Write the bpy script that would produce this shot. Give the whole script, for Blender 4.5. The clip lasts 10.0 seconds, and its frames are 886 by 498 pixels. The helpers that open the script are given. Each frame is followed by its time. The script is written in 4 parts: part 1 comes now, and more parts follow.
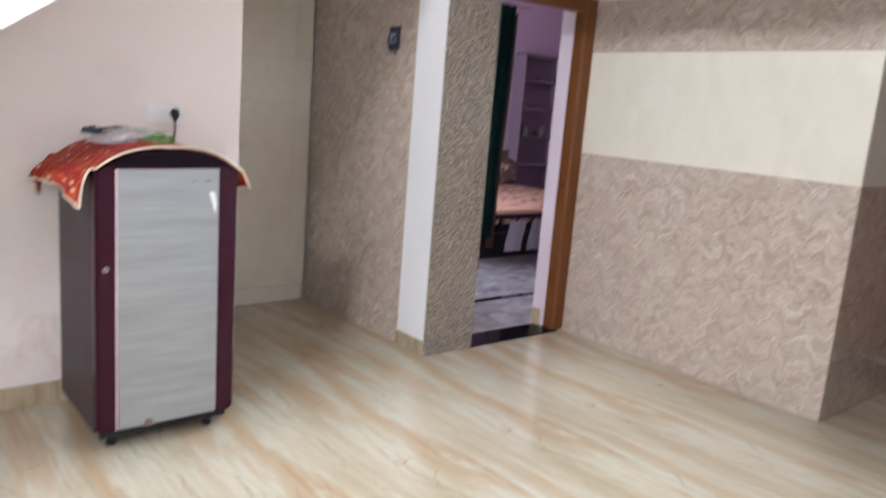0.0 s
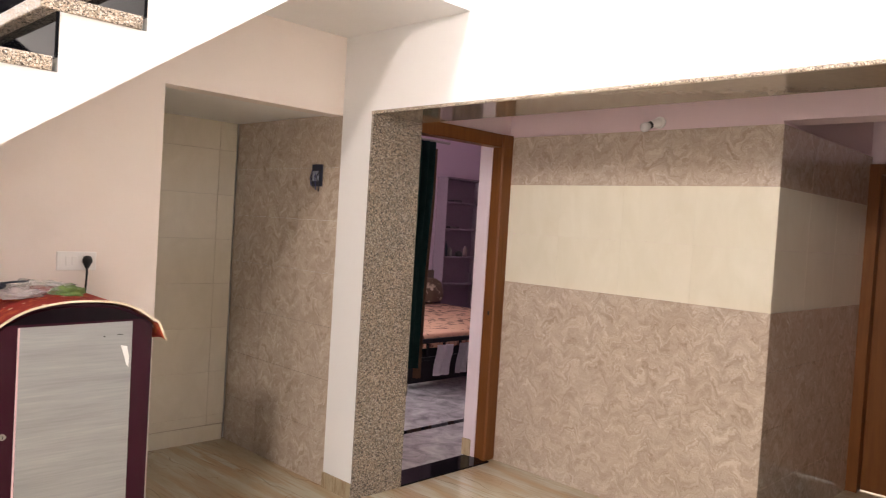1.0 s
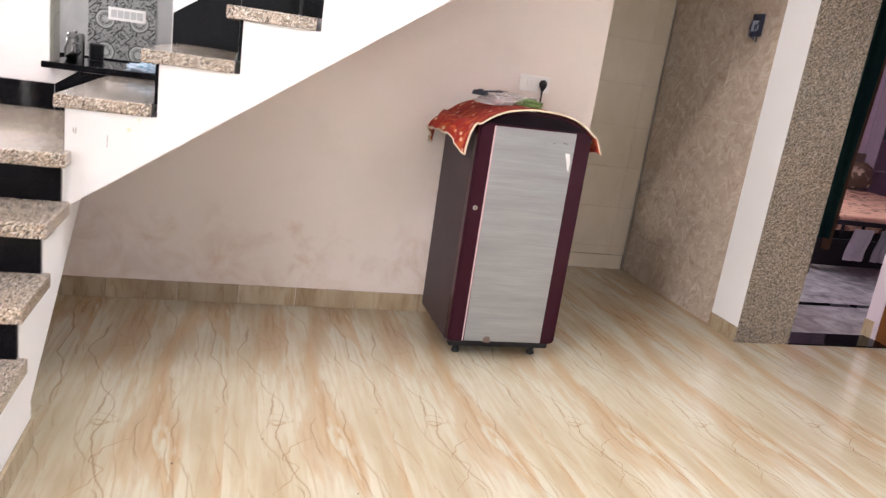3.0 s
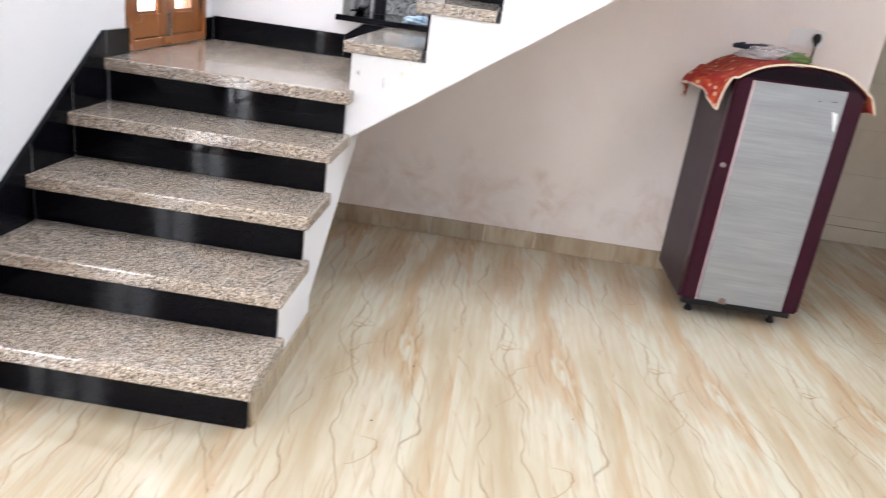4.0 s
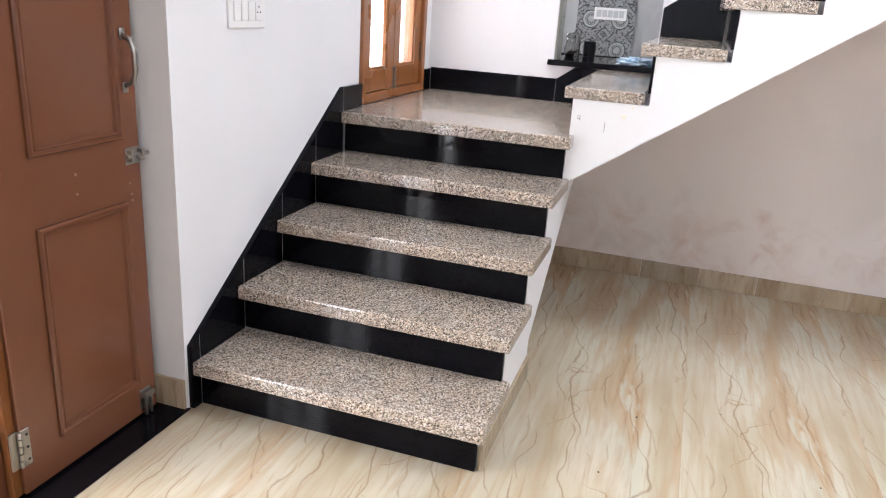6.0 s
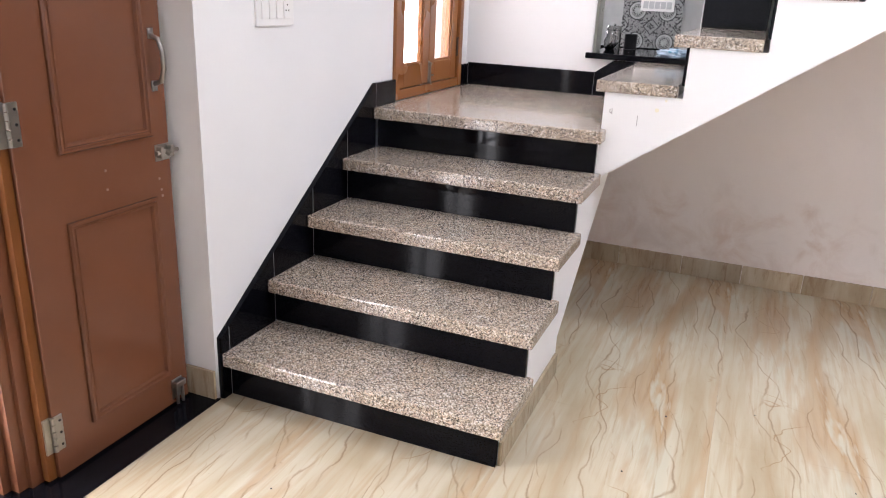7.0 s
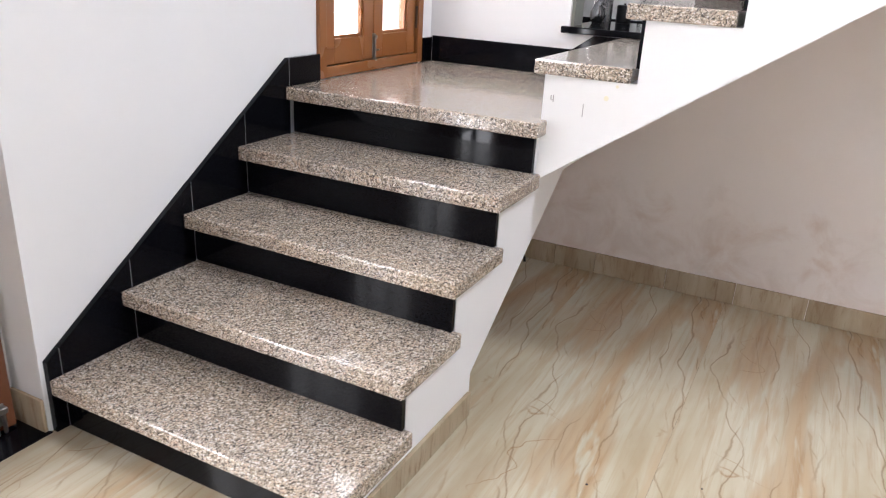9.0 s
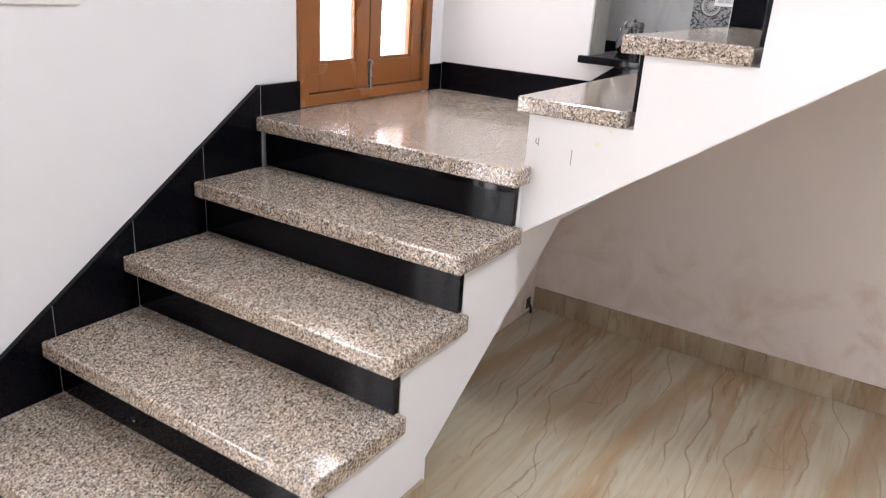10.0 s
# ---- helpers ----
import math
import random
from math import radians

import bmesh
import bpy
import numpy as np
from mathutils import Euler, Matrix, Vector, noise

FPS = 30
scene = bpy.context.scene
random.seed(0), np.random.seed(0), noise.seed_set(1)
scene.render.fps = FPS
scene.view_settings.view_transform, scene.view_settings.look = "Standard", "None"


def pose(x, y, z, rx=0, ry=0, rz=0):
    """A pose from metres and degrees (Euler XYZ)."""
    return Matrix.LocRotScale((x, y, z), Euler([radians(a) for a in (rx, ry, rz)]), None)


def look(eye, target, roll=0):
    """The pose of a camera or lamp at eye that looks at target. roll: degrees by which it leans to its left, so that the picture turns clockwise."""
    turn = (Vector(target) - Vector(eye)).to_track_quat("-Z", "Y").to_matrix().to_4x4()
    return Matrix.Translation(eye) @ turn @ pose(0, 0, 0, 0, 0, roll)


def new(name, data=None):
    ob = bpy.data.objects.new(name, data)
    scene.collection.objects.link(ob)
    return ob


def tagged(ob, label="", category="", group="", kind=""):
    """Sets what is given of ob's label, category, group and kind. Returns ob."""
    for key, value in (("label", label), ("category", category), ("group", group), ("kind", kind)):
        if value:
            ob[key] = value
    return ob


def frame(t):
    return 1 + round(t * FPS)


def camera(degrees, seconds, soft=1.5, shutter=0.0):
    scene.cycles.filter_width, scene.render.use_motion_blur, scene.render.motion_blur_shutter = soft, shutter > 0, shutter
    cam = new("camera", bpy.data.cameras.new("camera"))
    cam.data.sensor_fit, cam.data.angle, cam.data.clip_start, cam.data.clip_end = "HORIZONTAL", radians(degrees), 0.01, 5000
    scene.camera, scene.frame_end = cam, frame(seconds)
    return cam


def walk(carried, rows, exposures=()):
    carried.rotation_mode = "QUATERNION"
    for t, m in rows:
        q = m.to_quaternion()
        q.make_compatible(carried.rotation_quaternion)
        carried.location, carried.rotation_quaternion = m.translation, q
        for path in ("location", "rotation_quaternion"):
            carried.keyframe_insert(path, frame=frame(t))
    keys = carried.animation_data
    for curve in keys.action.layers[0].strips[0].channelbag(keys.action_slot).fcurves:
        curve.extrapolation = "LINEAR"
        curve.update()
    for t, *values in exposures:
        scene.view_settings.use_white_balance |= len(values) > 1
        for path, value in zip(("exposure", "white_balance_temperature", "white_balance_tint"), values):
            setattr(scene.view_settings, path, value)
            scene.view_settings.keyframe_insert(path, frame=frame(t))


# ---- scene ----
cam = camera(61.7, 10.0, soft=1.1, shutter=0.3)
PATH = [
    (0, (1.041, 0.607, 1.423), (2.313, 2.105, 1.054), 4.6),
    (0.5, (1.055, 0.619, 1.547), (2.505, 1.994, 1.457), 3.7),
    (1, (1.066, 0.63, 1.556), (2.488, 2.036, 1.494), 3.5),
    (1.5, (1.029, 0.562, 1.539), (2.177, 2.196, 1.409), 5.0),
    (2, (0.945, 0.461, 1.48), (1.761, 2.269, 1.224), 6.2),
    (2.2, (0.899, 0.421, 1.462), (1.605, 2.265, 1.148), 6.4),
    (3.3, (0.765, 0.264, 1.362), (1.205, 2.132, 0.8), 8.8),
    (3.5, (0.805, 0.221, 1.367), (1.109, 2.102, 0.76), 8.7),
    (4, (0.804, 0.131, 1.352), (0.716, 2.009, 0.669), 7.9),
    (4.5, (0.765, 0.09, 1.35), (0.414, 1.925, 0.635), 6.4),
    (5, (0.664, 0.099, 1.344), (0.218, 1.916, 0.638), 5.1),
    (5.5, (0.617, 0.106, 1.359), (0.119, 1.925, 0.692), 4.2),
    (5.7, (0.625, 0.105, 1.364), (0.099, 1.925, 0.722), 4.1),
    (7, (0.745, 0.141, 1.371), (0.038, 1.893, 0.715), 2.6),
    (7.5, (0.774, 0.258, 1.32), (0.039, 1.978, 0.612), 2.2),
    (8, (0.796, 0.458, 1.313), (0.049, 2.164, 0.582), 2.3),
    (8.5, (0.864, 0.648, 1.324), (0.094, 2.342, 0.589), 2.8),
    (9, (1.013, 0.827, 1.344), (0.18, 2.495, 0.621), 3.1),
    (9.5, (1.076, 1.042, 1.334), (0.181, 2.686, 0.628), 3.7),
    (10, (1.097, 1.268, 1.363), (0.106, 2.863, 0.674), 3.8),
]
walk(cam, [(t, look(eye, target, roll)) for t, eye, target, roll in PATH], exposures=[
    (0.0, 0.12, 5620, 12), (0.5, 0.04, 6600, 15), (1.0, 0.02, 6950, 18), (2.2, 0.08, 6850, 21),
    (3.5, 0.10, 5950, 14), (5.0, 0.0, 5700, 11), (7.0, -0.10, 5980, 17), (7.6, -0.13, 5850, 13), (8.6, -0.05, 5850, 13), (10.0, -0.17, 6050, 16)])

# ---- light ----
world = bpy.data.worlds.new("sky")
scene.world = world
world.use_nodes = True
wn = world.node_tree.nodes
sky = wn.new("ShaderNodeTexSky")
sky.sky_type, sky.sun_disc = "NISHITA", False
sky.sun_elevation, sky.sun_rotation = radians(12), radians(84)
wn["Background"].inputs["Strength"].default_value = 0.12
world.node_tree.links.new(sky.outputs["Color"], wn["Background"].inputs["Color"])
scene.view_settings.exposure = 0.0


def area(name, eye, target, w, h, power, colour=(1, 1, 1)):
    lamp = bpy.data.lights.new(name, "AREA")
    lamp.shape, lamp.size, lamp.size_y, lamp.energy, lamp.color = "RECTANGLE", w, h, power, colour
    ob = new(name, lamp)
    ob.matrix_world = look(eye, target)
    return ob


sun = bpy.data.lights.new("sun", "SUN")
sun.energy, sun.angle, sun.color = 2.0, radians(0.6), (1.0, 0.95, 0.88)
new("sun", sun).matrix_world = look((10, 1, 2.2), (0, 0, 0))
DOOR_LIGHT = area("doorway_daylight", (-1.22, 0.72, 1.02), (1.0, 0.72, 1.02), 1.3, 2.0, 140, (1.0, 0.97, 0.93))
VENT_LIGHT = area("ventilator_daylight", (-0.99, 0.66, 2.93), (1.0, 1.30, 2.30), 0.40, 0.40, 172, (1.0, 0.97, 0.93))
LANDING_LIGHT = area("landing_door_daylight", (-0.96, 3.67, 1.76), (1.0, 3.67, 1.70), 0.66, 1.6, 26, (1.0, 0.94, 0.91))
# added fill lamp from the south, set in an invented window
SOUTH_FILL = area("south_fill", (0.6, -1.92, 1.6), (0.8, 2.0, 1.3), 1.9, 1.35, 10, (0.95, 0.98, 1.0))
# added fill lamp overhead, placed to brighten the west wall
ROOF_FILL = area("added_roof_fill", (2.60, 2.75, 4.44), (2.60, 2.75, 0.0), 0.7, 0.7, 125, (0.93, 0.97, 1.0))
KITCHEN_LIGHT = area("kitchen_window_daylight", (-1.28, 5.7, 1.75), (0.5, 5.6, 1.3), 0.85, 0.8, 26, (1.0, 0.99, 0.97))
# added fill lamp inside the bedroom, which has no window here
BEDROOM_FILL = area("bedroom_fill", (4.3, 6.4, 1.6), (7.0, 6.2, 0.8), 1.0, 1.2, 55, (0.97, 0.93, 1.0))


# ---- materials ----
def mat(name, rough=0.5, metal=0.0, coat=0.0, spec=0.5):
    m = bpy.data.materials.new(name)
    m.use_nodes = True
    nt = m.node_tree
    b = nt.nodes["Principled BSDF"]
    b.inputs["Roughness"].default_value = rough
    b.inputs["Metallic"].default_value = metal
    b.inputs["Coat Weight"].default_value = coat
    b.inputs["Specular IOR Level"].default_value = spec
    return m, nt, b


def node(nt, kind, **values):
    n = nt.nodes.new(kind)
    for k, v in values.items():
        n.inputs[k.replace("_", " ")].default_value = v
    return n


def ramp(nt, fac, stops, constant=False):
    r = nt.nodes.new("ShaderNodeValToRGB")
    e = r.color_ramp.elements
    while len(e) < len(stops):
        e.new(0.5)
    for el, (p, c) in zip(e, stops):
        el.position, el.color = p, (*c, 1)
    if constant:
        r.color_ramp.interpolation = "CONSTANT"
    nt.links.new(fac, r.inputs["Fac"])
    return r.outputs["Color"]


def mix(nt, fac, a, b, kind="MIX"):
    n = nt.nodes.new("ShaderNodeMix")
    n.data_type, n.blend_type = "RGBA", kind
    for sock, v in ((n.inputs[0], fac), (n.inputs[6], a), (n.inputs[7], b)):
        if isinstance(v, (int, float)):
            sock.default_value = v
        elif isinstance(v, tuple):
            sock.default_value = (*v, 1)
        else:
            nt.links.new(v, sock)
    return n.outputs[2]


def calc(nt, op, a, b=0.0, c=0.0):
    n = nt.nodes.new("ShaderNodeMath")
    n.operation = op
    for sock, v in zip(n.inputs, (a, b, c)):
        if isinstance(v, (int, float)):
            sock.default_value = v
        else:
            nt.links.new(v, sock)
    return n.outputs[0]


def coords(nt, scale=(1, 1, 1), turn=(0, 0, 0), shift=False, which="world"):
    """World-sized coordinates, with a shift of its own for each object where asked."""
    if which == "world":
        src = nt.nodes.new("ShaderNodeNewGeometry").outputs["Position"]
    else:
        src = nt.nodes.new("ShaderNodeTexCoord").outputs[which]
    if shift:
        info = nt.nodes.new("ShaderNodeObjectInfo")
        comb = nt.nodes.new("ShaderNodeCombineXYZ")
        for k, f in enumerate((37.0, 91.0, 53.0)):
            nt.links.new(calc(nt, "MULTIPLY", info.outputs["Random"], f), comb.inputs[k])
        add = nt.nodes.new("ShaderNodeVectorMath")
        nt.links.new(src, add.inputs[0])
        nt.links.new(comb.outputs[0], add.inputs[1])
        src = add.outputs[0]
    mp = nt.nodes.new("ShaderNodeMapping")
    mp.inputs["Scale"].default_value = scale
    mp.inputs["Rotation"].default_value = [radians(a) for a in turn]
    nt.links.new(src, mp.inputs["Vector"])
    return mp.outputs["Vector"]


def noise_tex(nt, vec, scale, detail=4.0, rough=0.55, distort=0.0):
    n = node(nt, "ShaderNodeTexNoise", Scale=scale, Detail=detail, Roughness=rough, Distortion=distort)
    nt.links.new(vec, n.inputs["Vector"])
    return n.outputs["Fac"]


def bump(nt, b, height, strength=0.2, distance=0.002):
    n = node(nt, "ShaderNodeBump", Strength=strength, Distance=distance)
    nt.links.new(height, n.inputs["Height"])
    nt.links.new(n.outputs["Normal"], b.inputs["Normal"])


def paint(name, colour, dirt=(0.55, 0.45, 0.38), rough=0.55, amount=0.25):
    m, nt, b = mat(name, rough)
    v = coords(nt)
    big = noise_tex(nt, v, 1.3, 5, 0.6)
    fine = noise_tex(nt, v, 60, 4, 0.6)
    stain = ramp(nt, noise_tex(nt, v, 2.6, 6, 0.65, 0.4), [(0.56, (0, 0, 0)), (0.74, (1, 1, 1))])
    c = mix(nt, ramp(nt, big, [(0.3, (0, 0, 0)), (0.7, (0.6, 0.6, 0.6))]), colour, tuple(min(1, k * 0.93) for k in colour))
    c = mix(nt, calc(nt, "MULTIPLY", stain, amount), c, dirt)
    nt.links.new(c, b.inputs["Base Color"])
    bump(nt, b, calc(nt, "ADD", fine, calc(nt, "MULTIPLY", big, 2.0)), 0.12, 0.003)
    return m


def plain(name, colour, rough=0.5, metal=0.0, scale=30, vary=0.15, coat=0.0, spec=0.5):
    m, nt, b = mat(name, rough, metal, coat, spec)
    v = coords(nt, which="Object")
    f = noise_tex(nt, v, scale, 5, 0.6)
    c = mix(nt, f, tuple(k * (1 - vary) for k in colour), tuple(min(1, k * (1 + vary)) for k in colour))
    nt.links.new(c, b.inputs["Base Color"])
    r = nt.nodes.new("ShaderNodeMapRange")
    r.inputs["To Min"].default_value, r.inputs["To Max"].default_value = rough * 0.8, min(1, rough * 1.2)
    nt.links.new(noise_tex(nt, v, scale * 0.3, 3), r.inputs["Value"])
    nt.links.new(r.outputs[0], b.inputs["Roughness"])
    bump(nt, b, f, 0.05, 0.001)
    return m


def granite_speckled(name, tone=1.0, rough=0.2, grain=262):
    """Irregular crystals of black, grey, buff, pink and white, with finer ones between, polished."""
    m, nt, b = mat(name, rough, coat=0.5)
    b.inputs["Coat Roughness"].default_value = 0.09
    v = coords(nt, shift=True)
    jit = nt.nodes.new("ShaderNodeTexNoise")
    jit.inputs["Scale"].default_value, jit.inputs["Detail"].default_value = 330, 2
    nt.links.new(v, jit.inputs["Vector"])
    wob = nt.nodes.new("ShaderNodeVectorMath")
    wob.operation = "MULTIPLY_ADD"
    wob.inputs[1].default_value = (0.008, 0.008, 0.008)
    nt.links.new(jit.outputs["Color"], wob.inputs[0])
    nt.links.new(v, wob.inputs[2])

    def grains(scale, stops):
        w = nt.nodes.new("ShaderNodeTexVoronoi")
        w.inputs["Scale"].default_value = scale
        nt.links.new(wob.outputs[0], w.inputs["Vector"])
        sep = nt.nodes.new("ShaderNodeSeparateColor")
        nt.links.new(w.outputs["Color"], sep.inputs[0])
        return ramp(nt, sep.outputs[0], stops, True), sep.outputs[1]

    large, pick = grains(grain, [(0.0, (0.020, 0.019, 0.018)), (0.17, (0.10, 0.082, 0.070)), (0.33, (0.29, 0.25, 0.20)),
                                 (0.50, (0.50, 0.44, 0.36)), (0.68, (0.62, 0.48, 0.385)), (0.80, (0.80, 0.765, 0.71))])
    small, high = grains(grain * 2.1, [(0, (0.035, 0.032, 0.028)), (0.27, (0.30, 0.255, 0.195)), (0.55, (0.56, 0.49, 0.40)), (0.8, (0.72, 0.66, 0.58))])
    c = mix(nt, ramp(nt, pick, [(0.0, (0.12, 0.12, 0.12)), (0.62, (0.85, 0.85, 0.85))], True), large, small)
    cloud = ramp(nt, noise_tex(nt, v, 9, 4), [(0.35, (0.86, 0.86, 0.87)), (0.65, (1.0, 0.97, 0.93))])
    c = mix(nt, 1.0, c, cloud, "MULTIPLY")
    c = mix(nt, 1.0, c, (tone, tone * 0.955, tone * 0.92), "MULTIPLY")
    nt.links.new(c, b.inputs["Base Color"])
    bump(nt, b, high, 0.03, 0.0005)
    return m


def tile_coords(nt, scale, turn):
    """World coordinates that start anew at every 0.6 m tile across, as a print that repeats from tile to tile."""
    sp = nt.nodes.new("ShaderNodeSeparateXYZ")
    nt.links.new(nt.nodes.new("ShaderNodeNewGeometry").outputs["Position"], sp.inputs[0])
    comb = nt.nodes.new("ShaderNodeCombineXYZ")
    nt.links.new(calc(nt, "MULTIPLY", calc(nt, "FRACT", calc(nt, "MULTIPLY_ADD", sp.outputs[0], 1 / 0.6, 1 / 0.6)), 0.6), comb.inputs[0])
    nt.links.new(sp.outputs[1], comb.inputs[1])
    mp = nt.nodes.new("ShaderNodeMapping")
    mp.inputs["Scale"].default_value = scale
    mp.inputs["Rotation"].default_value = [0, 0, radians(turn)]
    nt.links.new(comb.outputs[0], mp.inputs["Vector"])
    return mp.outputs["Vector"]


def marble_floor():
    """Cream floor print: pale drifts, tan bands of fine streaks, long wandering hairline veins and closed loops."""
    m, nt, b = mat("cream veined floor tile", 0.1, coat=0.3)
    b.inputs["Coat Roughness"].default_value = 0.10
    v = tile_coords(nt, (1.0, 0.15, 1.0), -7)
    soft = noise_tex(nt, v, 5.0, 5, 0.55, 0.4)
    c = ramp(nt, soft, [(0.28, (0.39, 0.305, 0.19)), (0.42, (0.47, 0.40, 0.28)), (0.55, (0.535, 0.48, 0.365)), (0.72, (0.47, 0.465, 0.37))])
    drift = noise_tex(nt, tile_coords(nt, (1.0, 0.13, 1.0), -9), 5.2, 5, 0.55, 0.4)
    edge = ramp(nt, drift, [(0.50, (0, 0, 0)), (0.54, (0.45, 0.45, 0.45)), (0.62, (0.95, 0.95, 0.95)), (0.64, (0.1, 0.1, 0.1))])
    streak = noise_tex(nt, tile_coords(nt, (1.0, 0.045, 1.0), -8), 44, 5, 0.62, 0.35)
    tan = ramp(nt, streak, [(0.35, (0.36, 0.23, 0.12)), (0.55, (0.46, 0.325, 0.19)), (0.7, (0.57, 0.43, 0.275))])
    c = mix(nt, edge, c, tan)
    c = mix(nt, ramp(nt, streak, [(0.48, (0, 0, 0)), (0.70, (0.6, 0.6, 0.6))]), c, (0.40, 0.29, 0.17))

    def veins(spacing, sway, bend, jag, width, lo, hi, amount, colour, under):
        """Long hairlines that run with the tile and sway from side to side, broken off here and there."""
        line_at = tile_coords(nt, (1, 1, 1), -8)
        sp = nt.nodes.new("ShaderNodeSeparateXYZ")
        nt.links.new(line_at, sp.inputs[0])
        wide = noise_tex(nt, tile_coords(nt, (0.8, bend, 1), -8), 3.0, 2, 0.5)
        close = noise_tex(nt, tile_coords(nt, (1.0, 0.6, 1), -8), 22.0, 4, 0.6)
        u = calc(nt, "MULTIPLY_ADD", wide, sway, sp.outputs[0])
        u = calc(nt, "MULTIPLY_ADD", close, jag, u)
        off = calc(nt, "ABSOLUTE", calc(nt, "SUBTRACT", calc(nt, "FRACT", calc(nt, "MULTIPLY", u, 1 / spacing)), 0.5))
        metres = calc(nt, "MULTIPLY", off, spacing)
        line = ramp(nt, calc(nt, "MULTIPLY", metres, 1 / width), [(0.25, (1, 1, 1)), (0.5, (0.6, 0.6, 0.6)), (1.0, (0, 0, 0))])
        gate = ramp(nt, noise_tex(nt, tile_coords(nt, (1.0, 0.22, 1), -8), 1.3 / spacing, 3), [(lo, (0, 0, 0)), (hi, (1, 1, 1))])
        return mix(nt, calc(nt, "MULTIPLY", calc(nt, "MULTIPLY", line, gate), amount), under, colour)

    c = veins(0.23, 0.42, 0.55, 0.020, 0.0048, 0.44, 0.54, 0.6, (0.22, 0.14, 0.075), c)
    c = veins(0.13, 0.30, 0.70, 0.018, 0.0040, 0.48, 0.58, 0.6, (0.25, 0.165, 0.09), c)
    c = veins(0.07, 0.20, 0.40, 0.015, 0.0035, 0.48, 0.60, 0.5, (0.32, 0.22, 0.12), c)
    c = veins(0.30, 0.90, 1.60, 0.030, 0.0060, 0.50, 0.57, 0.7, (0.29, 0.175, 0.085), c)
    speck = ramp(nt, noise_tex(nt, tile_coords(nt, (1, 0.7, 1), 0), 95, 2, 0.5), [(0.70, (0, 0, 0)), (0.76, (1, 1, 1))])
    gate = ramp(nt, noise_tex(nt, v, 9, 3), [(0.56, (0, 0, 0)), (0.64, (0.5, 0.5, 0.5))])
    c = mix(nt, calc(nt, "MULTIPLY", speck, gate), c, (0.24, 0.20, 0.15))
    nt.links.new(c, b.inputs["Base Color"])
    nt.links.new(calc(nt, "MULTIPLY_ADD", noise_tex(nt, coords(nt), 7, 4), 0.10, 0.08), b.inputs["Roughness"])
    return m


def patterned_tile(name, across):
    """Brown wall tile with rows of slanting leaf strokes that turn back and forth. across: the wall's own level axis, 0 or 1."""
    m, nt, b = mat(name, 0.16, coat=0.7)
    sp = nt.nodes.new("ShaderNodeSeparateXYZ")
    v = coords(nt)
    nt.links.new(v, sp.inputs[0])
    wob = calc(nt, "MULTIPLY_ADD", noise_tex(nt, v, 9, 5, 0.65), 0.24, -0.12)
    level = calc(nt, "ADD", sp.outputs[across], wob)
    zig = calc(nt, "PINGPONG", level, 0.085)
    lean = calc(nt, "ADD", calc(nt, "MULTIPLY", zig, 1.3), sp.outputs[2])
    comb = nt.nodes.new("ShaderNodeCombineXYZ")
    nt.links.new(calc(nt, "MULTIPLY", level, 12.0), comb.inputs[0])
    nt.links.new(calc(nt, "MULTIPLY", lean, 34.0), comb.inputs[1])
    f1 = noise_tex(nt, comb.outputs[0], 0.9, 6, 0.66, 1.2)
    f2 = noise_tex(nt, comb.outputs[0], 3.0, 5, 0.7, 1.0)
    c = ramp(nt, f1, [(0.28, (0.31, 0.23, 0.17)), (0.44, (0.44, 0.355, 0.285)), (0.56, (0.53, 0.44, 0.365)), (0.72, (0.67, 0.60, 0.52))])
    c = mix(nt, ramp(nt, f2, [(0.54, (0, 0, 0)), (0.68, (0.6, 0.6, 0.6))]), c, (0.32, 0.235, 0.17))
    nt.links.new(c, b.inputs["Base Color"])
    bump(nt, b, f1, 0.10, 0.002)
    return m


def cloud_tile(name, a, bcol, rough=0.14):
    m, nt, b = mat(name, rough, coat=0.2)
    v = coords(nt, (1, 1, 0.5), shift=True)
    f = noise_tex(nt, v, 6, 6, 0.62, 0.8)
    nt.links.new(ramp(nt, f, [(0.3, a), (0.7, bcol)]), b.inputs["Base Color"])
    return m


def streaked_tile():
    """Beige skirting cut from a veined tile, each piece of its own tone with upright streaks."""
    m, nt, b = mat("beige brown skirting tile", 0.2, coat=0.2)
    v = coords(nt, (1.0, 1.0, 0.16), (0, 8, 0), shift=True)
    f = noise_tex(nt, v, 7, 5, 0.6, 0.5)
    fine = noise_tex(nt, v, 46, 5, 0.65, 0.4)
    c = ramp(nt, f, [(0.3, (0.34, 0.25, 0.155)), (0.5, (0.46, 0.375, 0.26)), (0.7, (0.55, 0.47, 0.35))])
    c = mix(nt, ramp(nt, fine, [(0.52, (0, 0, 0)), (0.68, (0.7, 0.7, 0.7))]), c, (0.27, 0.175, 0.095))
    info = nt.nodes.new("ShaderNodeObjectInfo")
    c = mix(nt, 1.0, c, ramp(nt, info.outputs["Random"], [(0.0, (0.80, 0.78, 0.74)), (1.0, (1.05, 1.03, 1.0))]), "MULTIPLY")
    nt.links.new(c, b.inputs["Base Color"])
    return m


def wood(name, dark, light, rough=0.38):
    m, nt, b = mat(name, rough, spec=0.2)
    v = coords(nt, (14, 14, 0.9), which="Object")
    f = noise_tex(nt, v, 3.0, 6, 0.6, 0.5)
    f2 = noise_tex(nt, coords(nt, which="Object"), 3, 4)
    c = mix(nt, f2, ramp(nt, f, [(0.3, dark), (0.7, light)]), dark)
    nt.links.new(c, b.inputs["Base Color"])
    bump(nt, b, f, 0.06, 0.001)
    return m


